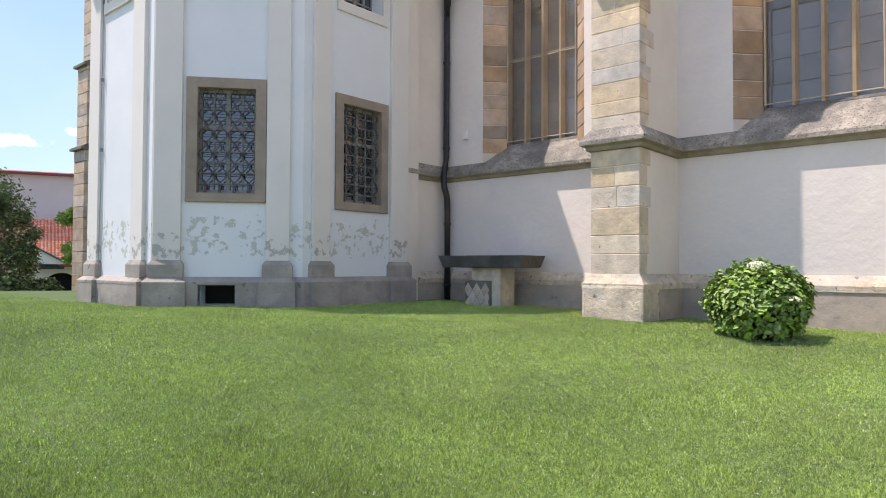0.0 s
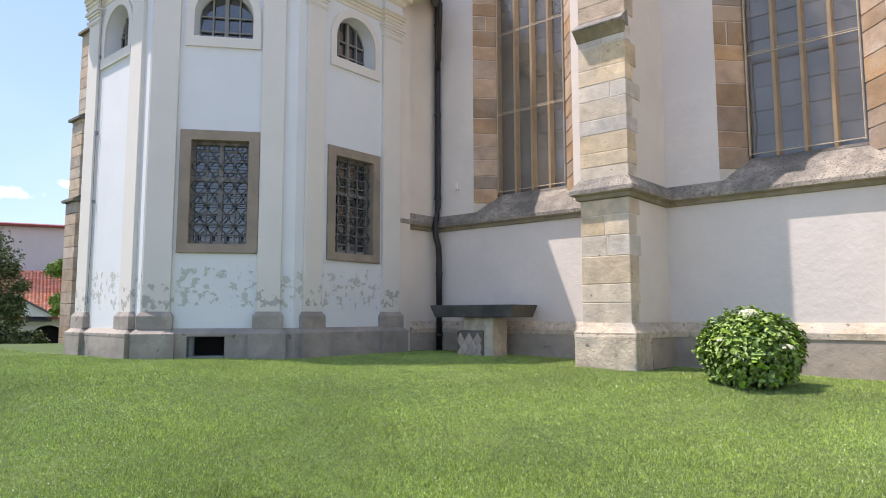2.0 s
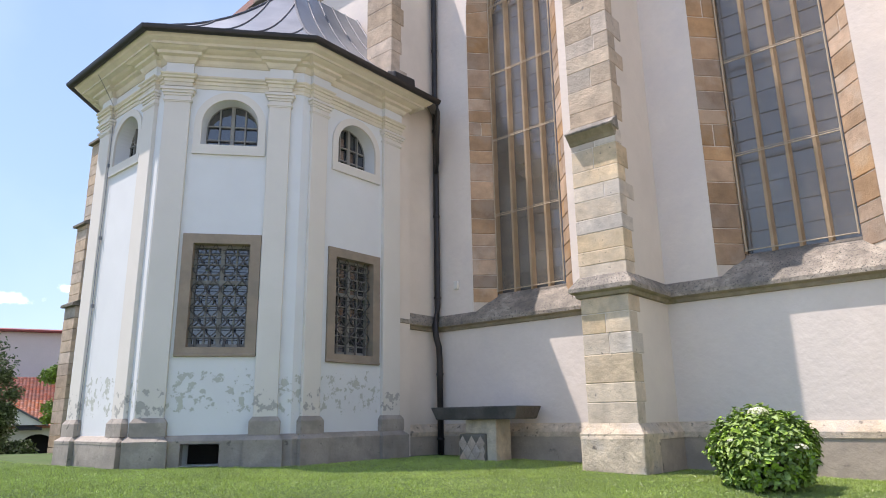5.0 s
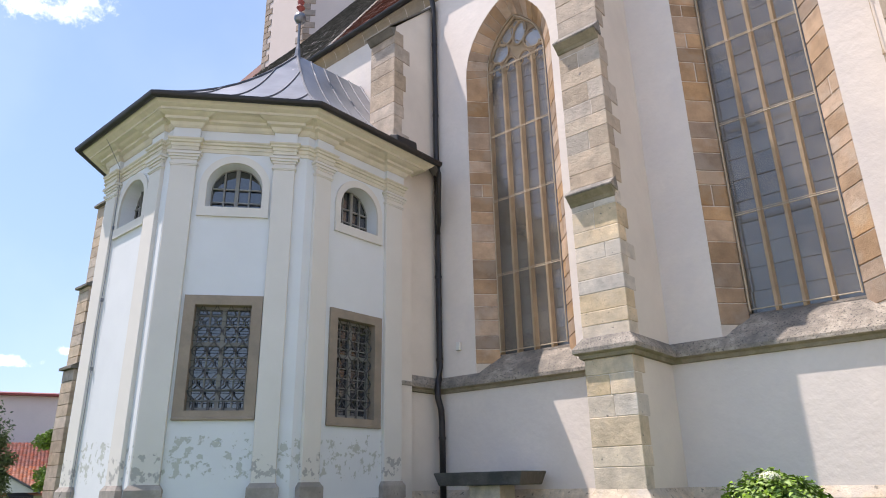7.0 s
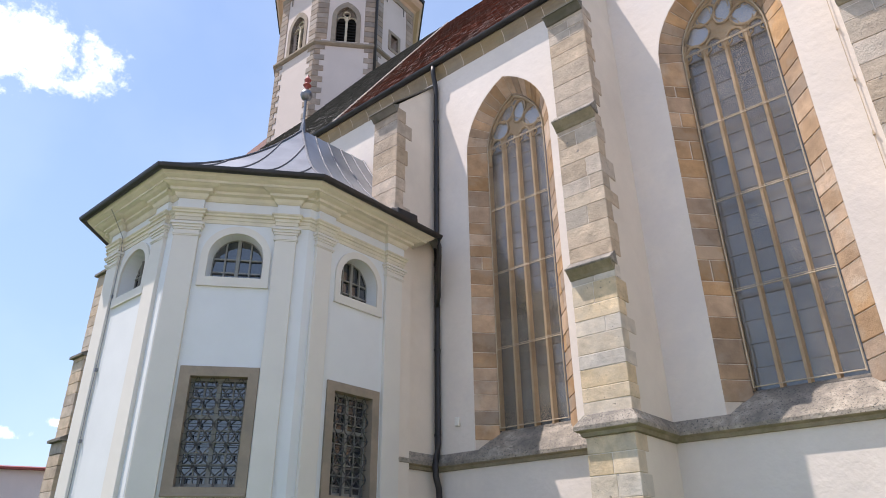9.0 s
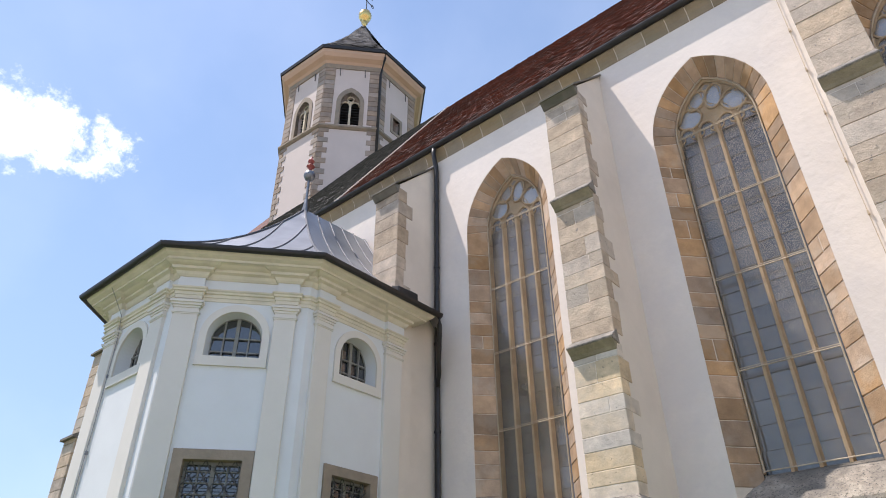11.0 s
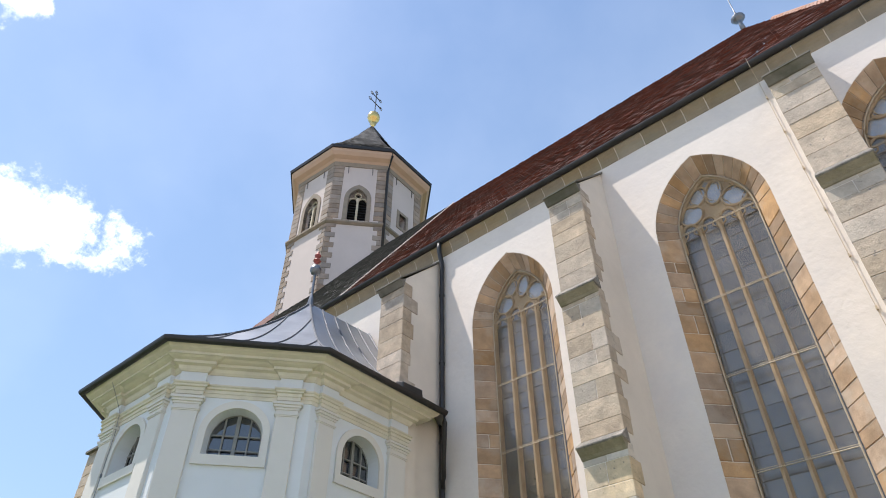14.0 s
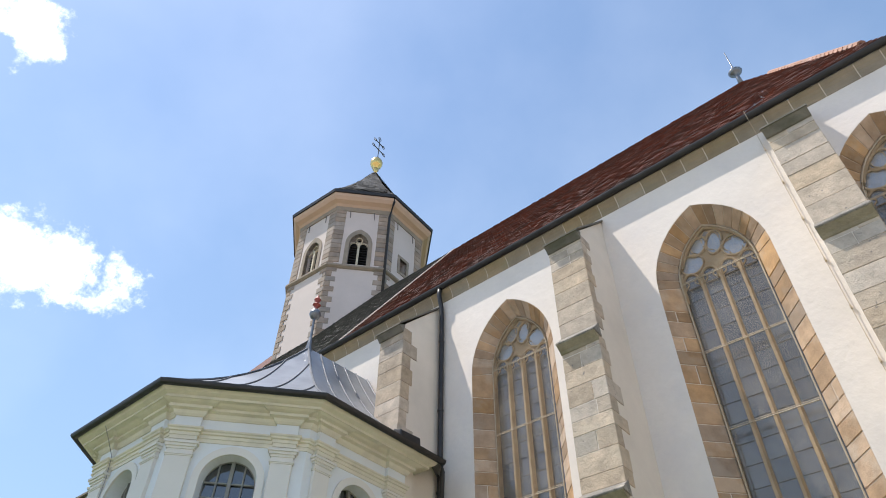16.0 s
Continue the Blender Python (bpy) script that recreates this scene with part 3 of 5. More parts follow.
    # tracery: a stone plate in the arch, with glazed heads, two roundels and two leaning mouchettes
    bm = bmesh.new()
    sheet(bm, f, outline(0, pointed(0.765, 10.15, 11.44, 10.12)), 0.487)
    part("tracery_plate", bm, M_MULLION, w, "sandstone tracery ground")

    def oval(cs, cz, rx, ry, lean, grow=0.0):
        ca, sa = math.cos(lean), math.sin(lean)
        res = []
        for k in range(24):
            t = 2 * math.pi * k / 24
            px, pz = (rx + grow) * math.cos(t), (ry + grow) * math.sin(t)
            res.append((cs + px * ca + pz * sa, cz - px * sa + pz * ca))
        return res

    def head(cs, half, grow=0.0):
        h = half + grow
        return [(cs - h, 10.12), (cs - h, 10.26)] + [(cs - h * math.cos(math.pi * k / 10), 10.26 + (0.17 + grow) * math.sin(math.pi * k / 10)) for k in range(1, 10)] + [(cs + h, 10.26), (cs + h, 10.12)]

    eyes = (("roundel", (-0.445, 10.65, 0.222, 0.222, 0.0)), ("roundel", (0.43, 10.68, 0.235, 0.235, 0.0)),
            ("mouchette", (-0.235, 11.02, 0.15, 0.225, 0.7)), ("mouchette", (0.09, 10.96, 0.155, 0.275, 0.25)))
    for kind, e in eyes:
        bm = bmesh.new()
        sheet(bm, f, oval(*e), 0.478)
        part(kind, bm, M_ROUNDEL, w, "bullseye glass with the sky's reflection in its pale colour")
        bm = bmesh.new()
        line = oval(*e, 0.012)
        tube(bm, [f.p(q, 0.455, zz) for q, zz in line + line[:2]], 0.024, 6)
        if kind == "mouchette" or e[0] > 0:
            for k in range(3):
                t = 2 * math.pi * k / 3 + (0.5 if kind == "roundel" else 1.1)
                arc = [(e[0] + e[2] * (0.42 * math.cos(t) + 0.55 * math.cos(t + g)), e[1] + e[3] * (0.42 * math.sin(t) + 0.55 * math.sin(t + g))) for g in (0.3 * j - 1.5 for j in range(11))]
                tube(bm, [f.p(q, 0.468, zz) for q, zz in arc], 0.011, 5)
        smooth(part("tracery_ring", bm, M_MULLION, w, "moulded sandstone ring"))
    for i in range(4):
        cs = 0.375 * i - 0.5625
        bm = bmesh.new()
        sheet(bm, f, head(cs, 0.13), 0.478)
        part("head_pane", bm, M_GLASS, w)
        bm = bmesh.new()
        tube(bm, [f.p(q, 0.455, zz) for q, zz in head(cs, 0.13, 0.02)], 0.026, 6)
        for sg in (-1, 1):
            tube(bm, [f.p(cs + sg * (0.13 - 0.07 * math.sin(math.pi * k / 8)), 0.465, 10.15 + 0.17 * k / 8) for k in range(9)], 0.014, 5)
        smooth(part("light_head", bm, M_MULLION, w, "cusped stone head"))
    bm = bmesh.new()
    sheet(bm, f, [(-0.10, 11.19), (0.02, 11.22), (0.14, 11.16), (0.06, 11.27), (-0.01, 11.33), (-0.07, 11.27)], 0.478)
    part("top_pane", bm, M_ROUNDEL, w)
    bm = bmesh.new()
    tube(bm, [f.p(q, 0.44, zz) for q, zz in outline(0, pointed(0.745, 10.15, 11.40, 9.8))], 0.04, 6)
    smooth(part("tracery_rim", bm, M_MULLION, w, "moulded sandstone rim of the arch"))
    # guard mesh frame in front
    bm = bmesh.new()
    for z in (3.97, 5.48, 7.08, 8.57, 10.17):
        half = 0.74
        tube(bm, [f.p(-half, 0.33, z), f.p(half, 0.33, z)], 0.010, 6)
        if z > 4.5:
            tube(bm, [f.p(-half, 0.335, z + 0.035), f.p(half, 0.335, z + 0.035)], 0.006, 6)
    for s in (-0.735, 0.735):
        tube(bm, [f.p(s, 0.33, 3.95), f.p(s, 0.33, 10.15)], 0.014, 6)
        tube(bm, [f.p(math.copysign(wd, s), 0.33, z) for z, wd in pointed(0.735, 10.15, 11.38, 9)[1:]], 0.014, 6)
    part("guard_frame", bm, M_BAR, w, "thin tan metal guard frame")
    # fine wire mesh in the guard frame
    edge = pointed(0.73, 10.15, 11.37, 3.96)
    zs, ws = [p[0] for p in edge], [p[1] for p in edge]
    verts, faces = [], []

    def wire(p, q, side):
        k, r = len(verts), 0.00035
        for e in (p, q):
            verts.extend((tuple(e + side * r), tuple(e - side * r), tuple(e + f.n * 0.0007)))
        faces.extend(((k, k + 1, k + 4, k + 3), (k + 1, k + 2, k + 5, k + 4), (k + 2, k, k + 3, k + 5)))

    for i in range(920):
        z = 3.97 + 0.008 * i
        half = float(np.interp(z, zs, ws))
        wire(f.p(-half, 0.331, z), f.p(half, 0.331, z), Vector((0, 0, 1)))
    for i in range(181):
        s = -0.72 + 0.008 * i
        top = max([zs[0] + 6.0] + [z for z, half in zip(zs, ws) if half >= abs(s)])
        wire(f.p(s, 0.334, 3.97), f.p(s, 0.334, top), f.d)
    raw("guard_mesh", verts, faces, M_BAR, w, "fine tan wire mesh")["kind"] = "stuff"
    return w


for c in WINDOWS:
    gothic_window(c)


def string_course():
    """The cornice under the windows, returned round each buttress, and the plinth below."""
    path = [(-8.66, -1.2), (-8.66, 0)]
    for east in BUTTRESSES[1:]:
        path += [(east - 0.74, 0), (east - 0.74, -1.38), (east, -1.38), (east, 0)]
    path += [(2.65, 0), (5.1, 2.45)]
    path = path[::-1]
    bm = bmesh.new()
    sweep(bm, path, [(-0.05, 3.58), (0.0, 3.57), (0.125, 3.40), (0.125, 3.34)])
    part("cornice_weathering", bm, M_WEATHER, church, "lichen-blackened stone cornice")
    bm = bmesh.new()
    sweep(bm, path, [(0.123, 3.345), (0.10, 3.325), (0.06, 3.31), (0.045, 3.26), (-0.02, 3.25)])
    part("cornice_underside", bm, M_MOSS, church, "mossy stone moulding")
    bm = bmesh.new()
    sweep(bm, path, [(-0.02, 1.50), (0.0, 1.50), (0.10, 1.36), (0.10, 1.28), (-0.02, 1.28)])
    part("plinth_cap", bm, M_FOOT, church, "chamfered sandstone plinth cap")
    bm = bmesh.new()
    sweep(bm, path, [(-0.02, 1.285), (0.085, 1.285), (0.095, 0.2), (-0.02, 0.2)])
    part("plinth", bm, M_PLINTH, church, "grey cement plinth")


string_course()


def buttress(east):
    """A stepped buttress: ashlar front with toothed quoins, plaster flanks, sloping slabs."""
    b = new("buttress")
    b.parent = church
    b["label"] = "stepped sandstone buttress with sloping weathering slabs"
    west = east - 0.74
    first = east < -8
    stages = [(1.46, 3.25, 1.38, M_ASHLAR), (3.52, 5.78, 1.36, M_ASHLAR), (5.95, 8.62, 1.33, M_GREY), (8.6 if first else 8.85, 11.12, 1.31 if first else 1.28, M_GREY)]
    for z0, z1, off, _ in stages:
        bm = bmesh.new()
        inset = 0.004 + 0.003 * stages.index((z0, z1, off, _))
        box(bm, west + inset, east - inset, -off + 0.006, 0.0, z0 - 0.3, z1)
        part("core", bm, M_CREAM, b, "cream plaster flanks")
    for z0, z1, off, mat in stages[2:] if east < -8 else stages:
        z, k = z0, 0
        while z < z1 - 0.05:
            h = RNG.uniform(0.2, 0.4)
            if z + h > z1 - 0.16:
                h = z1 - z
            g = 0.0035
            long = RNG.choice((0.30, 0.36, 0.48)) if k % 2 else RNG.choice((0.2, 0.24, 0.28))
            if h < 0.36 and RNG.random() < 0.5:
                cut = west + RNG.uniform(0.3, 0.5)
                chamfer_box("ashlar_block", west - 0.004, cut - g, -off, -off + RNG.choice((0.16, 0.3)), z + g, z + h - g, mat, b)
                chamfer_box("ashlar_block", cut + g, east + 0.004, -off - RNG.uniform(0, 0.008), -off + long, z + g, z + h - g, mat, b)
            else:
                chamfer_box("ashlar_block", west - 0.004, east + 0.004, -off - RNG.uniform(0, 0.008), -off + long, z + g, z + h - g, mat, b)
            z += h
            k += 1
    # rough foot
    bm = bmesh.new()
    hexa(bm, [(west - 0.09, -1.50, 0.3), (east + 0.10, -1.50, 0.3), (east + 0.10, -0.95, 0.3), (west - 0.09, -0.95, 0.3)],
         [(west - 0.09, -1.49, 1.33), (east + 0.10, -1.49, 1.33), (east + 0.10, -0.95, 1.33), (west - 0.09, -0.95, 1.33)])
    bevel_all(bm, 0.03, 2)
    part("foot_block", bm, M_FOOT, b, "weathered sandstone base block")
    bm = bmesh.new()
    hexa(bm, [(west - 0.085, -1.485, 1.325), (east + 0.095, -1.485, 1.325), (east + 0.095, -0.9, 1.325), (west - 0.085, -0.9, 1.325)],
         [(west - 0.002, -1.39, 1.50), (east + 0.002, -1.39, 1.50), (east + 0.002, -0.9, 1.50), (west - 0.002, -0.9, 1.50)])
    part("foot_slope", bm, M_FOOT, b)
    # sloping slabs, hollowed beneath
    for z, off, up in () if first else ((5.78, 1.36, 5.97), (8.62, 1.33, 8.87)):
        bm = bmesh.new()
        hexa(bm, [(west - 0.02, -off - 0.15, z), (east + 0.03, -off - 0.15, z), (east + 0.03, -off + 0.1, z - 0.03), (west - 0.02, -off + 0.1, z - 0.03)],
             [(west - 0.02, -off - 0.16, z + 0.03), (east + 0.03, -off - 0.16, z + 0.03), (east + 0.01, -off + 0.1, up + 0.04), (west - 0.01, -off + 0.1, up + 0.04)])
        bevel_all(bm, 0.008)
        part("weathering_slab", bm, M_WEATHER, b, "sloping stone slab")
        bm = bmesh.new()
        sweep(bm, [(east + 0.01, -off), (west - 0.01, -off)][::-1], [(0.0, z - 0.14), (-0.02, z - 0.13), (-0.045, z - 0.09), (-0.10, z - 0.04), (-0.14, z + 0.002), (0.05, z + 0.002)])
        part("drip_mould", bm, M_MOSS, b, "mossy hollow drip moulding")
    tip = stages[-1][2] + 0.17
    bm = bmesh.new()
    hexa(bm, [(west - 0.03, -tip, 11.10), (east + 0.03, -tip, 11.10), (east + 0.03, 0.05, 12.55), (west - 0.03, 0.05, 12.55)],
         [(west - 0.03, -tip, 11.135), (east + 0.03, -tip, 11.135), (east + 0.03, 0.05, 12.61), (west - 0.03, 0.05, 12.61)])
    part("cap_slab", bm, M_CAP, b, "thin sloping grey cap slab")
    bm = bmesh.new()
    sweep(bm, [(west - 0.01, 0.16 - tip), (east + 0.01, 0.16 - tip)], [(0.0, 10.97), (-0.03, 10.98), (-0.07, 11.03), (-0.13, 11.09), (-0.15, 11.10), (0.05, 11.2)])
    part("drip_mould", bm, M_CAP, b, "dark hollow moulding under the cap")
    bm = bmesh.new()
    hexa(bm, [(west + 0.02, -1.25, 11.0), (east - 0.02, -1.25, 11.0), (east - 0.02, 0, 11.0), (west + 0.02, 0, 11.0)],
         [(west + 0.02, -1.25, 11.24), (east - 0.02, -1.25, 11.24), (east - 0.02, 0, 12.5), (west + 0.02, 0, 12.5)])
    part("gable_flank", bm, M_CREAM, b)


for east in BUTTRESSES:
    buttress(east)


def eaves():
    path = [(5.1, 2.45), (2.65, 0.0), (-24.0, 0.0)]
    u = 2.65
    while u > -16:
        k = RNG.uniform(0.42, 0.66)
        bm = bmesh.new()
        sweep(bm, [(u - 0.008, 0), (u - k + 0.008, 0)], [(-0.05, 12.63), (0.012, 12.63), (0.02, 12.70), (0.045, 12.78), (0.085, 12.85), (0.14, 12.90), (0.145, 12.95), (-0.05, 12.95)])
        part("cornice_stone", bm, M_EAVE, church)
        u -= k
    bm = bmesh.new()
    sweep(bm, [(2.64, 0), (-16.0, 0)], [(-0.04, 12.636), (0.008, 12.636), (0.016, 12.70), (0.041, 12.782), (0.081, 12.853), (0.13, 12.905), (0.13, 12.94), (-0.04, 12.94)])
    part("cornice_bed", bm, M_MORTAR, church, "pale mortar joints of the cornice")
    bm = bmesh.new()
    n = 9
    prof = [(0.20 + 0.085 * math.cos(a), 13.02 + 0.085 * math.sin(a)) for a in (-math.pi * i / n for i in range(n + 1))]
    prof += [(p[0] * 0.985 + 0.007, p[1] + 0.006) for p in prof[::-1]]
    sweep(bm, path, [(0.10, 13.0)] + prof)
    part("gutter", bm, M_BLACK, church, "black half-round gutter")


eaves()


def roof():
    """A steep roof of flat clay tiles in courses, with a hip over the choir."""
    z0, z1, y0, y1, west, east = 13.06, 20.72, -0.22, 5.0, -24.0, -0.22
    slope = Vector((0, y1 - y0, z1 - z0))
    length = slope.length
    slope.normalize()
    up = Vector((0, -slope.z, slope.y))
    bm = bmesh.new()
    hexa(bm, [(west, y0, z0 - 0.04), (2.35, y0, z0 - 0.04), (east, y1, z1 - 0.04), (west, y1, z1 - 0.04)],
         [(west, y0, z0), (2.35, y0, z0), (east, y1, z1), (west, y1, z1)])
    hexa(bm, [(west, 10.22, z0 - 0.04), (2.35, 10.22, z0 - 0.04), (east, y1, z1 - 0.04), (west, y1, z1 - 0.04)],
         [(west, 10.22, z0), (2.35, 10.22, z0), (east, y1, z1), (west, y1, z1)])
    bm.faces.new([bm.verts.new(p) for p in ((2.35, y0, z0), (5.3, 2.3, z0), (east, y1, z1))])
    bm.faces.new([bm.verts.new(p) for p in ((5.3, 2.3, z0), (5.3, 7.7, z0), (east, y1, z1))])
    part("roof_deck", bm, M_TILE, church)
    for name, u0, u1, mat in (("tile_course", -12.3, 2.35, M_TILE), ("slate_course", -21.0, -12.3, M_SLATE)):
        verts, faces = [], []
        rows = 44
        step = length / rows
        for r in range(rows):
            d = r * step
            u_end = min(u1, 2.35 - (2.35 - east) * d / length)
            u = u0 - (0.09 if r % 2 else 0)
            base = Vector((0, y0, z0)) + slope * d
            while u < u_end - 0.02:
                v = min(u + 0.174, u_end)
                k = len(verts)
                lift = RNG.uniform(0.018, 0.032)
                for uu in (u, v):
                    verts.append(tuple(base + Vector((uu, 0, 0)) + up * lift))
                for uu in (v, u):
                    verts.append(tuple(base + slope * (step * 1.02) + Vector((uu, 0, 0)) + up * 0.004))
                for uu in (u, v):
                    verts.append(tuple(base + Vector((uu, 0, 0))))
                faces += [(k, k + 1, k + 2, k + 3), (k + 4, k + 5, k + 1, k)]
                u += 0.18
        ob = raw(name, verts, faces, mat, church)
        ob["kind"] = "stuff"
    bm = bmesh.new()
    tube(bm, [Vector((-12.3, y0, z0)) + up * 0.02, Vector((-12.3, y1, z1)) + up * 0.02], 0.03, 6)
    part("verge", bm, M_MORTAR, church, "pale mortar verge")
    ridge, corner = Vector((east, y1, z1)), Vector((2.35, y0, z0))
    for k in range(24):
        p, q = ridge.lerp(corner, 0.30 + 0.58 * k / 24), ridge.lerp(corner, 0.30 + 0.58 * (k + 1.06) / 24)
        bm = bmesh.new()
        tube(bm, [p, q - Vector((0, 0, 0.04))], [0.075, 0.10], 8)
        part("hip_tile", bm, M_HIP, church, "pale orange half-round hip tile")
    bm = bmesh.new()
    p = Vector((east, y1, z1 - 0.1))
    lathe(bm, [(0.09, 0), (0.06, 0.5), (0.05, 0.55), (0.15, 0.62), (0.225, 0.72), (0.15, 0.83), (0.05, 0.9), (0.02, 1.15), (0.015, 2.0)], p, 12)
    smooth(part("roof_finial", bm, M_ZINC, church, "zinc ball finial on the ridge end"))


roof()


def downpipe():
    u = -8.55
    bm = bmesh.new()
    tube(bm, [(u, -0.20, 12.98), (u, -0.21, 12.78), (u, -0.18, 12.6), (u, -0.12, 12.4), (u, -0.10, 12.2), (u, -0.10, 3.75), (u + 0.01, -0.14, 3.55), (u + 0.05, -0.24, 3.36),
              (u + 0.07, -0.24, 3.15), (u + 0.07, -0.16, 2.95), (u + 0.07, -0.14, 2.7), (u + 0.07, -0.14, 0.85)], 0.06, 12)
    smooth(part("downpipe", bm, M_BLACK, church, "black metal rainwater downpipe"))
    for z in (11.3, 9.4, 7.5, 5.6, 3.9, 2.4, 1.2):
        bm = bmesh.new()
        lathe(bm, [(0.068, 0), (0.072, 0.01), (0.072, 0.04), (0.068, 0.05)], (u + (0.07 if z < 3 else 0), -0.14 if z < 3 else -0.10, z), 12)
        part("pipe_clamp", bm, M_BLACK, church)


downpipe()

# ---- chapel ----
chapel = thing("chapel", "white baroque chapel with pilasters, barred windows and bell-cast tin roof", "chapel", CHURCH)
C12, C01, C0L, CL2 = (-8.55, -3.56), (-10.02, -5.29), (-12.45, -5.29), (-13.92, -3.56)
F2, F1, F0, FL = Face((-8.55, -1.2), C12), Face(C12, C01), Face(C01, C0L), Face(C0L, CL2)
# pilaster spans and window centre on each face
PILASTERS = {F2: ((0.03, 0.47), (1.85, 2.20)), F1: ((0.20, 0.56), (1.83, 2.24)), F0: ((0.18, 0.58), (1.85, 2.25)), FL: ((0.2, 0.6), (1.83, 2.20))}
CENTRE = {F2: 1.125, F1: 1.175, F0: 1.215, FL: 1.215}
WALK_ROUND = (F2, F1, F0, FL)


def chapel_path(jog):
    """The line round the chapel, stepping out by jog at each pilaster."""
    pts = [F2.p(-0.05, 0, 0)]
    for f in WALK_ROUND:
        for a, b in PILASTERS[f]:
            pts += [f.p(a, 0, 0), f.p(a, jog, 0), f.p(b, jog, 0), f.p(b, 0, 0)]
        pts.append(f.p(f.length, 0, 0))
    pts.append(Vector((-13.92, 0, 0)))
    return [(p.x, p.y) for p in pts]


PLAIN = [(-8.66, -1.2), (-8.55, -1.2), C12, C01, C0L, CL2, (-13.92, 0)]
ARCH_OUT = lambda: rounded(0.455, 6.42, 0.445, 6.03)
ARCH_IN = lambda: rounded(0.42, 6.42, 0.44, 6.05)
RECT = [(2.61, 0.545), (4.44, 0.545)]


def chapel_walls():
    for f in WALK_ROUND:
        bm = bmesh.new()
        c = CENTRE[f]
        holes = [(c, ARCH_OUT())] if f in (F0, FL) else [(c, RECT), (c, ARCH_OUT())]
        low = 1.38
        holed(bm, f, 0, f.length, low, 7.75, holes)
        if f is F1:
            vent = [(0.98, 0.275), (1.285, 0.275)]
            holed(bm, f, 0, f.length, 0.3, low, [(1.285, vent)])
            ring(bm, f, outline(1.285, vent), 0.1, outline(1.285, vent), -0.5)
        else:
            quad(bm, f.p(0, 0, 0.3), f.p(f.length, 0, 0.3), f.p(f.length, 0, low), f.p(0, 0, low))
        ring(bm, f, outline(c, ARCH_OUT()), 0.0, outline(c, ARCH_IN()), -0.27)
        if f not in (F0, FL):
            ring(bm, f, outline(c, RECT), 0.0, outline(c, RECT), -0.35)
        part("wall", bm, M_WHITE, chapel, "white painted render, flaking near the ground")
    bm = bmesh.new()
    box(bm, -8.66, -8.55, -1.2, -0.9, 0.3, 7.7)
    part("end_wall", bm, M_CREAM, chapel)
    # black prism behind windows and vent, interior shade given by colour
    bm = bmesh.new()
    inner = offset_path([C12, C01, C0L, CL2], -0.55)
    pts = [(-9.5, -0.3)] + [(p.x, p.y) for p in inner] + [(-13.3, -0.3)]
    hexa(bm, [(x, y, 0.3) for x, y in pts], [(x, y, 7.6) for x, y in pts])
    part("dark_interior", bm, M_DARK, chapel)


chapel_walls()


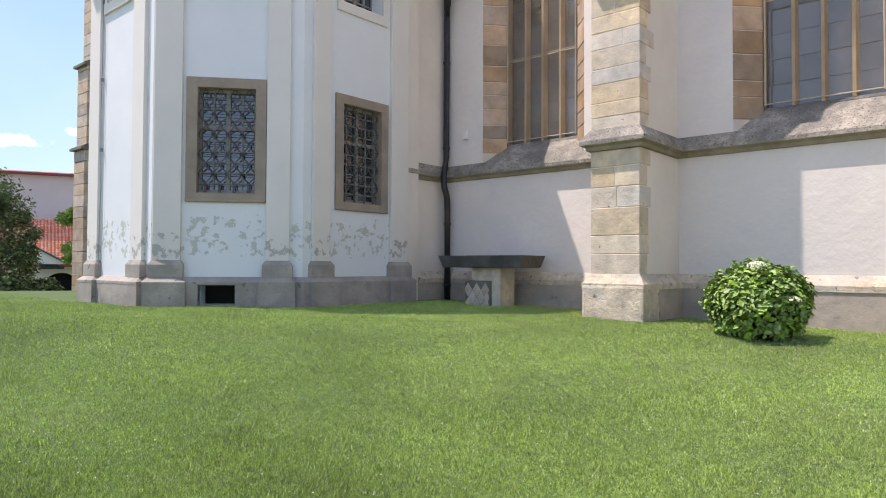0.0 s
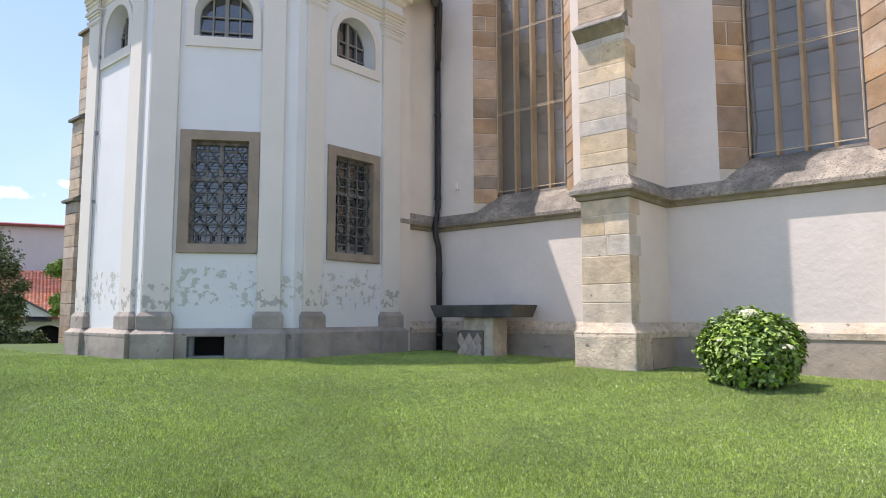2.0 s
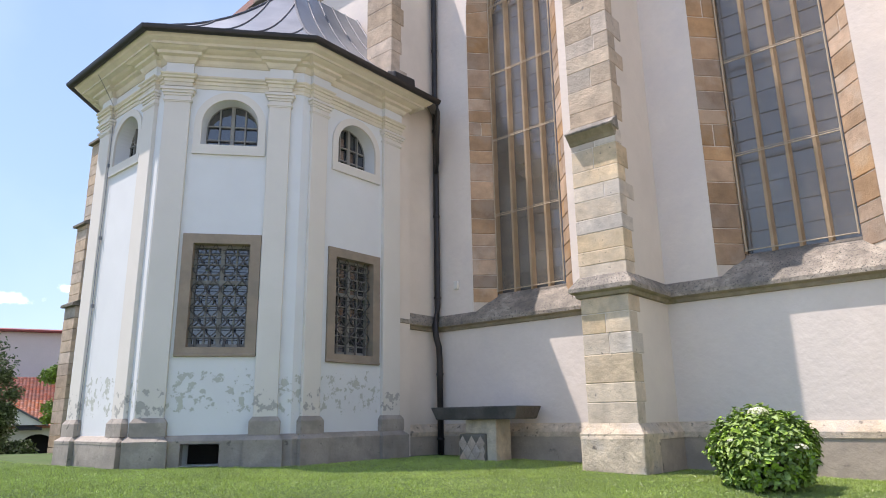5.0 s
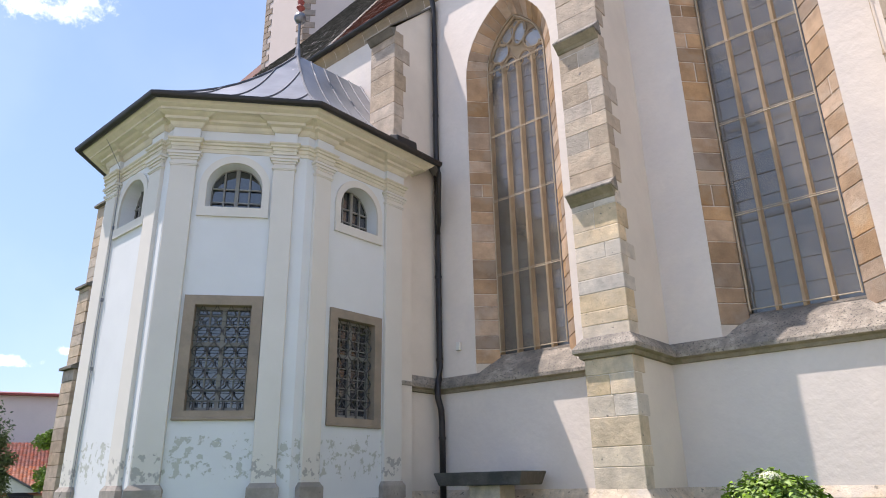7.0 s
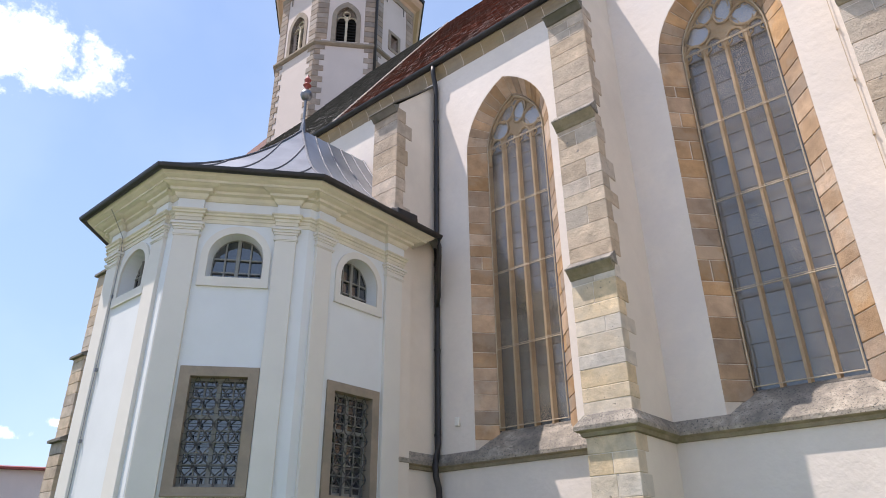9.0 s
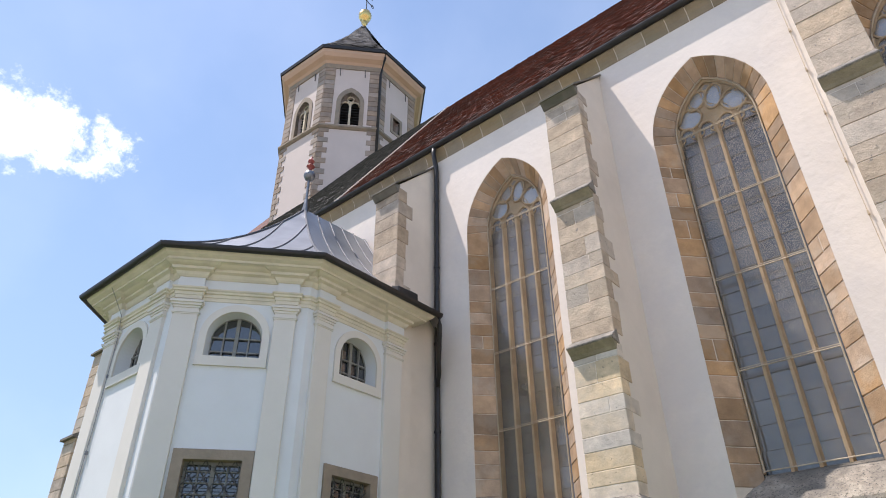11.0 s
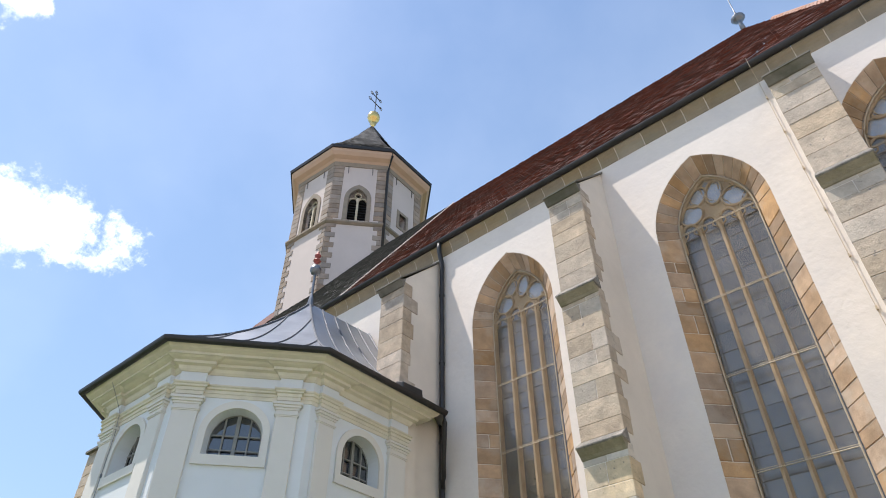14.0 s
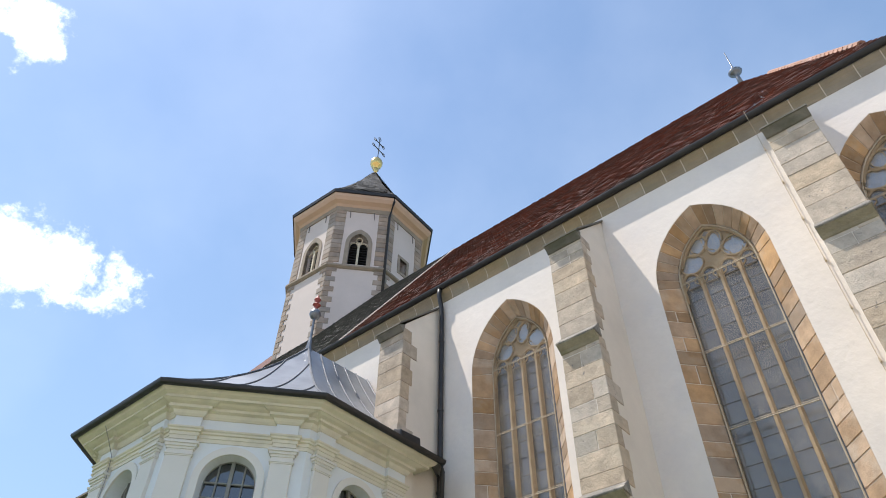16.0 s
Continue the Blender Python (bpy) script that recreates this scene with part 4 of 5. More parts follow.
def chapel_orders():
    """Plinth, pilasters with bases and capitals, architrave and deep cornice."""
    vent = (1.285 - 0.275, 1.285 + 0.275)
    bm = bmesh.new()
    # the plinth is broken at the cellar vent
    full = chapel_path(0.075)
    cut_a, cut_b = F1.p(vent[0], 0, 0), F1.p(vent[1], 0, 0)
    k = 1 + 2 * 4 + 1 + 4            # points up to the first pilaster of the vent's face
    first = full[:k] + [(cut_a.x, cut_a.y)]
    second = [(cut_b.x, cut_b.y)] + full[k:]
    prof = [(-0.1, 1.30), (0.10, 1.30), (0.11, 0.3), (-0.1, 0.3)]
    sweep(bm, first, prof)
    sweep(bm, second, prof)
    part("plinth", bm, M_BASE, chapel, "grey cement plinth")
    bm = bmesh.new()
    sweep(bm, full, [(-0.02, 1.42), (0.02, 1.41), (0.105, 1.335), (0.105, 1.295), (-0.05, 1.295)])
    part("plinth_cap", bm, M_BASE, chapel, "grey chamfered plinth cap")
    for f in WALK_ROUND:
        for a, b in PILASTERS[f]:
            bm = bmesh.new()
            fbox(bm, f, a, b, -0.02, 0.065, 1.6, 6.9)
            bevel_all(bm, 0.008)
            part("pilaster", bm, M_PILASTER, chapel, "grey-beige pilaster shaft")
            bm = bmesh.new()
            fbox(bm, f, a - 0.05, b + 0.05, -0.02, 0.11, 1.405, 1.60)
            hexa(bm, [f.p(a - 0.05, -0.02, 1.60), f.p(b + 0.05, -0.02, 1.60), f.p(b + 0.05, 0.11, 1.60), f.p(a - 0.05, 0.11, 1.60)],
                 [f.p(a - 0.002, -0.02, 1.67), f.p(b + 0.002, -0.02, 1.67), f.p(b + 0.002, 0.07, 1.67), f.p(a - 0.002, 0.07, 1.67)])
            part("pilaster_base", bm, M_BASE, chapel, "grey pilaster base")
            bm = bmesh.new()
            sides = [f.p(a, -0.01, 0), f.p(a, 0.065, 0), f.p(b, 0.065, 0), f.p(b, -0.01, 0)]
            sweep(bm, [(p.x, p.y) for p in sides], [(-0.01, 6.755), (0.014, 6.755), (0.014, 6.775), (0.026, 6.778), (0.026, 6.80), (0.002, 6.802), (0.002, 6.87), (0.02, 6.872), (0.02, 6.91),
                                                   (0.045, 6.912), (0.045, 6.955), (0.07, 6.957), (0.07, 7.0), (0.004, 7.004), (0.004, 7.05), (-0.01, 7.05)])
            part("capital", bm, M_PILASTER, chapel, "stepped pilaster capital")
    jog = chapel_path(0.075)
    bm = bmesh.new()
    sweep(bm, jog, [(-0.02, 7.04), (0.015, 7.04), (0.015, 7.105), (0.03, 7.11), (0.03, 7.165), (0.06, 7.175), (0.06, 7.205), (0.085, 7.225), (0.085, 7.25), (-0.02, 7.25)])
    part("architrave", bm, M_MOULD, chapel, "cream moulded architrave")
    bm = bmesh.new()
    sweep(bm, jog, [(-0.02, 7.245), (0.012, 7.245), (0.012, 7.46), (-0.02, 7.46)])
    part("frieze", bm, M_WHITE, chapel)
    bm = bmesh.new()
    sweep(bm, jog, [(-0.02, 7.455), (0.03, 7.455), (0.06, 7.49), (0.08, 7.54), (0.15, 7.56), (0.15, 7.61), (0.22, 7.63), (0.27, 7.66)])
    sweep(bm, PLAIN, [(0.2, 7.655), (0.36, 7.655), (0.36, 7.70), (0.44, 7.73), (0.50, 7.80), (0.0, 7.84)])
    part("cornice", bm, M_MOULD, chapel, "deep cream stepped cornice")
    bm = bmesh.new()
    n = 8
    prof = [(0.545 + 0.07 * math.cos(a), 7.835 + 0.08 * math.sin(a)) for a in (-math.pi * i / n for i in range(n + 1))]
    prof += [(p[0] * 0.985 + 0.008, p[1] + 0.008) for p in prof[::-1]]
    sweep(bm, [(-8.55, -0.62), C12, C01, C0L, CL2, (-13.92, -0.3)], prof)
    part("gutter", bm, M_BLACK, chapel, "black gutter")
    bm = bmesh.new()
    tube(bm, [(-8.0, -0.66, 7.80), (-8.02, -0.64, 7.62), (-8.1, -0.55, 7.4), (-8.3, -0.35, 6.95), (-8.46, -0.16, 6.75), (-8.5, -0.13, 6.55)], 0.05, 10)
    smooth(part("downpipe_branch", bm, M_BLACK, chapel))


chapel_orders()


def barred_window(f, c):
    """Stone frame, casement with glazing bars and a forged lattice."""
    w = new("barred_window")
    w.parent = chapel
    w["label"] = "tall casement behind a forged iron lattice in a brown stone frame"
    z0, z1, h = (2.575, 4.51, 0.602) if f is F1 else (2.525, 4.47, 0.60)
    bm = bmesh.new()
    for s0, s1, a, b in ((-h, -h + 0.165, z0, z1), (h - 0.165, h, z0, z1), (-h + 0.165, h - 0.165, z1 - 0.155, z1), (-h + 0.165, h - 0.165, z0, z0 + 0.14)):
        fbox(bm, f, c + s0, c + s1, -0.3, 0.035, a, b)
    part("stone_frame", bm, M_FRAME, w, "brown sandstone frame")
    bm = bmesh.new()
    fbox(bm, f, c - h - 0.004, c + h + 0.004, 0.0, 0.05, z0 - 0.006, z0 + 0.045)
    bevel_all(bm, 0.012)
    part("stone_sill", bm, M_FRAME, w)
    x0, x1, a, b = c - 0.437, c + 0.437, z0 + 0.14, z1 - 0.155
    bm = bmesh.new()
    fbox(bm, f, x0, x1, -0.195, -0.187, a, b)
    part("pane", bm, M_PANE, w)
    bm = bmesh.new()
    for s0, s1, q0, q1 in ((x0, x0 + 0.04, a, b), (x1 - 0.04, x1, a, b), (c - 0.032, c + 0.032, a, b), (x0 + 0.04, c - 0.032, a, a + 0.06), (c + 0.032, x1 - 0.04, a, a + 0.06),
                           (x0 + 0.04, c - 0.032, b - 0.04, b), (c + 0.032, x1 - 0.04, b - 0.04, b), (x0 + 0.04, c - 0.032, a + 1.01, a + 1.07), (c + 0.032, x1 - 0.04, a + 1.01, a + 1.07)):
        fbox(bm, f, s0, s1, -0.19, -0.135, q0, q1)
    for mid in ((x0 + c) / 2, (x1 + c) / 2):
        fbox(bm, f, mid - 0.011, mid + 0.011, -0.18, -0.155, a, b)
    for k in (1, 2, 3, 4, 5, 7, 8, 9):
        fbox(bm, f, x0, x1, -0.179, -0.156, a + 0.167 * k - 0.010, a + 0.167 * k + 0.010)
    part("sash", bm, M_SASH, w, "grey painted sash bars")
    bm = bmesh.new()
    cols, pitch = 4, 0.315
    wide = (x1 - x0) / cols
    low, top = a + 0.14, b - 0.14
    for i in range(cols + 1):
        for sg in (-1, 1):
            base = x0 + wide * i
            if (i == 0 and sg < 0) or (i == cols and sg > 0):
                continue
            pts = [f.p(base + sg * (wide / 2 - 0.012), -0.07, a)]
            for k in range(41):
                z = low + (top - low) * k / 40
                q = 0.5 + 0.5 * max(-1.0, min(1.0, 1.35 * math.cos(2 * math.pi * (z - low) / pitch)))
                pts.append(f.p(base + sg * (0.012 + (wide / 2 - 0.024) * q), -0.07, z))
            pts.append(f.p(base + sg * (wide / 2 - 0.012), -0.07, b))
            tube(bm, pts, 0.0105, 5)
            for k in range(int((top - low) / pitch)):
                z = low + pitch * (k + 0.5)
                fbox(bm, f, base - 0.024, base + 0.024, -0.085, -0.055, z - 0.016, z + 0.016)
    for k in range(10):
        tube(bm, [f.p(x0, -0.08, low + pitch * k / 2), f.p(x1, -0.08, low + pitch * k / 2)], 0.0055, 5)
    part("lattice", bm, M_IRON, w, "forged iron lattice")


barred_window(F1, CENTRE[F1])
barred_window(F2, CENTRE[F2])


def lunette(f, c):
    w = new("lunette_window")
    w.parent = chapel
    w["label"] = "small round-arched window with glazing bars and cream surround"
    bm = bmesh.new()
    outer = rounded(0.575, 6.42, 0.575, 6.03)
    ring(bm, f, outline(c, outer), 0.035, outline(c, ARCH_OUT()), 0.035, close=False)
    ring(bm, f, outline(c, outer), 0.0, outline(c, outer), 0.035, close=False)
    ring(bm, f, outline(c, ARCH_OUT()), 0.035, outline(c, ARCH_OUT()), -0.01, close=False)
    fbox(bm, f, c - 0.58, c + 0.58, 0.0, 0.045, 5.87, 6.035)
    part("surround", bm, M_PILASTER, w, "cream plaster surround")
    bm = bmesh.new()
    sheet(bm, f, outline(c, ARCH_IN()), -0.265)
    part("pane", bm, M_PANE, w)
    bm = bmesh.new()
    for s, r in ((-0.21, 0.012), (0.0, 0.03), (0.21, 0.012)):
        top = 6.42 + 0.43 * math.sqrt(1 - (s / 0.42) ** 2)
        fbox(bm, f, c + s - r, c + s + r, -0.26, -0.21, 6.05, top)
    for z in (6.22, 6.47):
        fbox(bm, f, c - 0.4, c + 0.4, -0.258, -0.215, z - 0.011, z + 0.011)
    o = outline(c, ARCH_IN())
    tube(bm, [f.p(s, -0.25, z) for s, z in o], 0.016, 6)
    tube(bm, [f.p(o[0][0], -0.25, 6.06), f.p(o[-1][0], -0.25, 6.06)], 0.016, 6)
    part("glazing_bar", bm, M_SASH, w, "grey glazing bars")


for f in (F2, F1, F0):
    lunette(f, CENTRE[f])


def chapel_roof():
    """A hollow-curved roof of standing-seam sheet up to a rod with a ball."""
    apex = Vector((-11.15, -2.05, 11.25))
    eave = [(-8.02, -0.62)] + [(p.x, p.y) for p in offset_path([(-8.55, -0.62), C12, C01, C0L, CL2, (-13.92, -0.2)], 0.53)[1:]]
    eave += [(-14.4, 0.0), (-8.6, -0.05)]
    crowns = [Vector((-11.1, -0.1, 11.3))] + [apex] * 4 + [Vector((-11.2, -0.1, 11.3))] * 2 + [Vector((-11.1, 0.0, 11.3))]
    shape = lambda t: 0.61 * t + 0.39 * t ** 2.0
    steps = 12
    bm = bmesh.new()
    rows = []
    for i in range(steps):
        t = i / steps
        rows.append([bm.verts.new((x + (c.x - x) * t, y + (c.y - y) * t, 7.86 + (c.z - 7.86) * shape(t))) for (x, y), c in zip(eave, crowns)])
    rows.append([bm.verts.new(c) for c in crowns])
    k = len(eave)
    for a, b in zip(rows, rows[1:]):
        for i in range(k):
            bm.faces.new((a[i], a[(i + 1) % k], b[(i + 1) % k], b[i]))
    bmesh.ops.remove_doubles(bm, verts=bm.verts, dist=1e-4)
    part("roof", bm, M_TIN, chapel, "grey standing-seam sheet metal roof")
    for i in range(5):
        a, b = Vector(eave[i]), Vector(eave[i + 1])
        count = max(2, round((b - a).length / 0.6))
        for q in range(count):
            foot, along = a.lerp(b, q / count), q / count
            one = crowns[i] == crowns[i + 1]
            stop = 1.0 if q == 0 or not one else 1 - abs(2 * along - 1)
            crown = crowns[i].lerp(crowns[i + 1], along)
            middle = (a + b) / 2
            pts = []
            for r in range(9):
                t = stop * r / 8
                if one and q:
                    xy = foot + (Vector((crown.x, crown.y)) - middle) * t
                else:
                    xy = foot.lerp(Vector((crown.x, crown.y)), t)
                pts.append((xy.x, xy.y, 7.86 + (crown.z - 7.86) * shape(t) + 0.012))
            bm = bmesh.new()
            tube(bm, pts, 0.024 if q == 0 else 0.016, 6)
            part("seam", bm, M_SEAM, chapel)
    bm = bmesh.new()
    lathe(bm, [(0.11, -0.25), (0.06, 0.15), (0.035, 0.3), (0.03, 0.92)], apex, 10)
    part("rod", bm, M_ZINC, chapel)
    bm = bmesh.new()
    lathe(bm, [(0.03, 0.90), (0.11, 0.95), (0.145, 1.03), (0.15, 1.06), (0.145, 1.09), (0.11, 1.17), (0.03, 1.22)], apex, 14)
    smooth(part("ball", bm, M_ZINC, chapel, "ribbed zinc ball"))
    bm = bmesh.new()
    lathe(bm, [(0.025, 1.2), (0.05, 1.30), (0.11, 1.36), (0.05, 1.44), (0.09, 1.54), (0.04, 1.62), (0.015, 1.70)], apex, 8)
    part("vane", bm, M_RED, chapel, "red painted finial ornament")
    bm = bmesh.new()
    hexa(bm, [(-8.68, -1.42, 8.0), (-8.42, -1.42, 8.0), (-8.42, -0.82, 8.02), (-8.68, -0.82, 8.02)], [(-8.68, -1.42, 8.46), (-8.46, -1.42, 8.38), (-8.46, -0.82, 8.42), (-8.68, -0.82, 8.48)])
    bevel_all(bm, 0.02)
    part("flashing_box", bm, M_BLACK, chapel, "black sheet metal box at the roof edge")


chapel_roof()


def conductor(name, pts, mat, owner, label):
    """A lightning conductor with its clips."""
    bm = bmesh.new()
    tube(bm, pts, 0.0055, 5)
    ob = part(name, bm, mat, owner, label)
    for a, b in zip(pts, pts[1:]):
        a, b = Vector(a), Vector(b)
        for i in range(int((b - a).length / 0.95)):
            p = a.lerp(b, (i + 0.5) / max(1, int((b - a).length / 0.95)))
            bm = bmesh.new()
            box(bm, p.x - 0.014, p.x + 0.014, p.y - 0.014, p.y + 0.03, p.z - 0.03, p.z + 0.03)
            part("clip", bm, mat, ob)


q = 1.79
conductor("lightning_conductor", [F0.p(q - 0.1, 0.54, 7.86), F0.p(q - 0.05, 0.34, 7.62), F0.p(q - 0.02, 0.10, 7.28), F0.p(q, 0.05, 6.9), F0.p(q - 0.02, 0.05, 5.3), F0.p(q + 0.015, 0.05, 4.2), F0.p(q - 0.03, 0.05, 2.9), F0.p(q, 0.05, 2.3), F0.p(q + 0.01, 0.05, 1.5)], M_ZINC, chapel, "thin grey lightning conductor")
conductor("lightning_conductor", [(-0.36, -0.30, 13.12), (-0.36, -0.27, 12.85), (-0.36, -0.03, 12.6), (-0.36, -0.03, 3.7)], M_BAR, church, "thin lightning conductor with clips")

conductor("lightning_conductor", [(-0.5, 4.75, 20.2), (-0.2, 3.6, 18.56), (0.15, 2.2, 16.56), (0.25, 1.5, 15.56), (0.0, 0.9, 14.7), (0.1, 0.3, 13.85), (-0.36, -0.25, 13.12)], M_ZINC, church, "thin lightning conductor over the roof tiles")

bm = bmesh.new()
box(bm, -8.16, -8.06, -0.07, 0.0, 4.05, 4.22)
bevel_all(bm, 0.012)
ob = part("sensor_box", bm, M_PLASTIC, church, "small white wall box")

# ---- tower ----
tower = thing("tower", "octagonal church tower with quoins, belfry windows and pointed slate roof", "church tower", CHURCH @ Matrix.Translation((-19.7, 6.2, -0.15)) @ Matrix.Scale(1.094, 4))
TURN = radians(-42)


def octagon(r, z):
    lean = max(0.0, z - 24.6) / 6.0
    return [Vector((0.13 * lean, 0.16 * lean, 0)) + Vector((r * math.cos(TURN + radians(22.5 + 45 * k)), r * math.sin(TURN + radians(22.5 + 45 * k)), z)) for k in range(8)]


def make_tower():
    ring8 = octagon(3.03, 0)
    for k in range(8):
        a, b = ring8[k], ring8[(k + 1) % 8]
        f = Face((b.x, b.y), (a.x, a.y))
        if f.n.dot((a + b) / 2) < 0:
            f = Face((a.x, a.y), (b.x, b.y))
        c = f.length / 2
        bm = bmesh.new()
        rows = pointed(0.40, 21.75, 22.35, 20.52, 6) if k != 0 else [(21.0, 0.22), (21.75, 0.22)]
        holed(bm, f, 0, f.length, 12.0, 24.1, [(c, rows)])
        ring(bm, f, outline(c, rows), 0.0, outline(c, rows), -0.45)
        part("wall", bm, M_TOWER, tower, "pinkish cream plaster")
        w = new("belfry_window" if k else "small_window")
        w.parent = tower
        bm = bmesh.new()
        if k != 0:
            outer = pointed(0.58, 21.75, 22.62, 20.46, 6)
            ring(bm, f, outline(c, outer), 0.03, outline(c, rows), 0.03, close=False)
            ring(bm, f, outline(c, rows), 0.03, outline(c, rows), -0.15, close=False)
            ring(bm, f, outline(c, outer), 0.0, outline(c, outer), 0.03, close=False)
        else:
            for s0, s1, z0, z1 in ((-0.36, -0.22, 20.86, 21.9), (0.22, 0.36, 20.86, 21.9), (-0.22, 0.22, 20.86, 21.0), (-0.22, 0.22, 21.75, 21.9)):
                fbox(bm, f, c + s0, c + s1, -0.1, 0.03, z0, z1)
        part("surround", bm, M_FRAME, w, "brown stone surround")
        # black sheet closing the opening; its shade is put into the colour
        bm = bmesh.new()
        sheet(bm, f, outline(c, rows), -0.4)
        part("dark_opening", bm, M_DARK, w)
        if k != 0:
            bm = bmesh.new()
            fbox(bm, f, c - 0.045, c + 0.045, -0.2, -0.1, 20.52, 21.9)
            for s in (-0.2, 0.2):
                tube(bm, [f.p(c + s + 0.17 * math.cos(t), -0.15, 21.75 + 0.17 * math.sin(t)) for t in (math.pi * i / 8 for i in range(9))], 0.035, 5)
            tube(bm, [f.p(c + 0.14 * math.cos(t), -0.15, 22.08 + 0.14 * math.sin(t)) for t in (2 * math.pi * i / 12 for i in range(13))], 0.03, 5)
            part("tracery", bm, M_PALE, w)
            # louvres share that black, carrying the opening's shade in their colour
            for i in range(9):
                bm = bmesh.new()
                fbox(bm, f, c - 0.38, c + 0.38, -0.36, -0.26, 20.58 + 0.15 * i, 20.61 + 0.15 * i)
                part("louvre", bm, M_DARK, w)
        # quoins on both edges of the face
        z = 12.2
        i = 0
        while z < 24.0:
            h = 0.27
            upper = z > 20.45
            for s, sg in ((0.0, 1), (f.length, -1)):
                run = 0.43 if upper else (0.40 if i % 2 else 0.22)
                g = 0.008
                s0, s1 = sorted((s, s + sg * run))
                stone("quoin", [f.p(s0, 0.025, z + g), f.p(s1, 0.025, z + g), f.p(s1, 0.025, z + h - g), f.p(s0, 0.025, z + h - g)], -f.n * 0.1, M_QUOIN, tower)
            z += h
            i += 1
        bm = bmesh.new()
        for s in (f.length * 0.27, f.length * 0.73):
            tube(bm, [f.p(s, 0.03, 23.3), f.p(s + 0.02, 0.03, 23.75)], 0.018, 5)
        part("tie_anchor", bm, M_IRON, tower)
    bm = bmesh.new()
    path = [(p.x, p.y) for p in octagon(3.03, 0)][::-1]
    sweep(bm, path, [(-0.1, 20.5), (0.0, 20.5), (0.13, 20.38), (0.13, 20.30), (0.05, 20.24), (-0.1, 20.2)], True)
    part("string_course", bm, M_FRAME, tower, "brown stone string course")
    bm = bmesh.new()
    sweep(bm, path, [(-0.1, 15.9), (0.0, 15.85), (0.3, 15.5), (0.3, 15.4), (0.22, 12.0), (-0.1, 12.0)], True)
    part("base_ledge", bm, M_FRAME, tower)
    bm = bmesh.new()
    sweep(bm, path, [(-0.05, 23.72), (0.04, 23.72), (0.06, 23.95), (-0.05, 24.0)], True)
    part("eaves_band", bm, M_FRAME, tower, "brown stone band under the eaves")
    bm = bmesh.new()
    sweep(bm, path, [(-0.05, 23.95), (0.06, 23.95), (0.14, 24.05), (0.32, 24.15), (0.42, 24.30), (0.44, 24.45), (-0.1, 24.5)], True)
    part("eaves_cove", bm, material("apricot_render", (0.60, 0.40, 0.28), 0.9, vary=0.06, scale=1, fine=20, bump=0.05), tower, "apricot coved eaves")
    bm = bmesh.new()
    sweep(bm, path, [(0.40, 24.45), (0.50, 24.46), (0.53, 24.60), (0.2, 24.62)], True)
    part("gutter", bm, M_BLACK, tower, "black eaves gutter")
    bm = bmesh.new()
    steps = [(3.56, 24.58), (2.8, 25.6), (2.05, 26.7), (1.3, 27.9), (0.56, 29.2), (0.08, 30.05)]
    rings = [[bm.verts.new(p) for p in octagon(r, z)] for r, z in steps]
    for a, b in zip(rings, rings[1:]):
        for i in range(8):
            bm.faces.new((a[i], a[(i + 1) % 8], b[(i + 1) % 8], b[i]))
    bm.faces.new(rings[-1])
    part("roof", bm, M_SLATE, tower)
    verts, faces = [], []
    for i in range(8):
        for (r0, z0), (r1, z1) in zip(steps, steps[1:]):
            rows = 7
            for q in range(rows):
                t0, t1 = q / rows, (q + 1) / rows
                a = octagon(r0 + (r1 - r0) * t0, z0 + (z1 - z0) * t0)
                b = octagon(r0 + (r1 - r0) * t1, z0 + (z1 - z0) * t1)
                p0, p1, p2, p3 = a[i], a[(i + 1) % 8], b[(i + 1) % 8], b[i]
                n = max(1, int((p1 - p0).length / 0.2))
                up = (p1 - p0).cross(p3 - p0).normalized()
                if up.z < 0:
                    up = -up
                for m in range(n):
                    k = len(verts)
                    lift = RNG.uniform(0.015, 0.035)
                    verts += [tuple(p0.lerp(p1, m / n) + up * lift), tuple(p0.lerp(p1, (m + 0.96) / n) + up * lift), tuple(p3.lerp(p2, (m + 0.96) / n) + up * 0.008), tuple(p3.lerp(p2, m / n) + up * 0.008)]
                    faces.append((k, k + 1, k + 2, k + 3))
    raw("slate_covering", verts, faces, M_SLATE, tower)["kind"] = "stuff"
    bm = bmesh.new()
    lathe(bm, [(0.09, 29.9), (0.09, 30.2), (0.17, 30.32), (0.10, 30.42), (0.10, 30.5), (0.27, 30.62), (0.34, 30.82), (0.34, 30.96), (0.27, 31.15), (0.10, 31.28), (0.04, 31.4)], (0.13, 0.16, 0), 18)
    smooth(part("gilded_ball", bm, M_GOLD, tower, "gilded ball finial"))
    bm = bmesh.new()
    turn = Vector((-0.1, 0.99, 0))
    mid = Vector((0.15, 0.18, 0))
    cross = lambda a, b: tube(bm, [mid + turn * a[0] + Vector((0, 0, a[1])), mid + turn * b[0] + Vector((0, 0, b[1]))], 0.028, 5)
    cross((0, 31.3), (0, 33.3))
    for z, w in ((32.15, 0.46), (32.75, 0.36)):
        cross((-w, z), (w, z))
        for s in (-w, w):
            pts = [mid + turn * (s + 0.11 * math.cos(t)) + Vector((0, 0, z + 0.11 * math.sin(t))) for t in (2 * math.pi * i / 10 for i in range(11))]
            tube(bm, pts, 0.018, 5)
    pts = [mid + turn * (0.12 * math.cos(t)) + Vector((0, 0, 33.15 + 0.12 * math.sin(t))) for t in (2 * math.pi * i / 10 for i in range(11))]
    tube(bm, pts, 0.018, 5)
    part("cross", bm, M_IRON, tower, "wrought iron double cross")
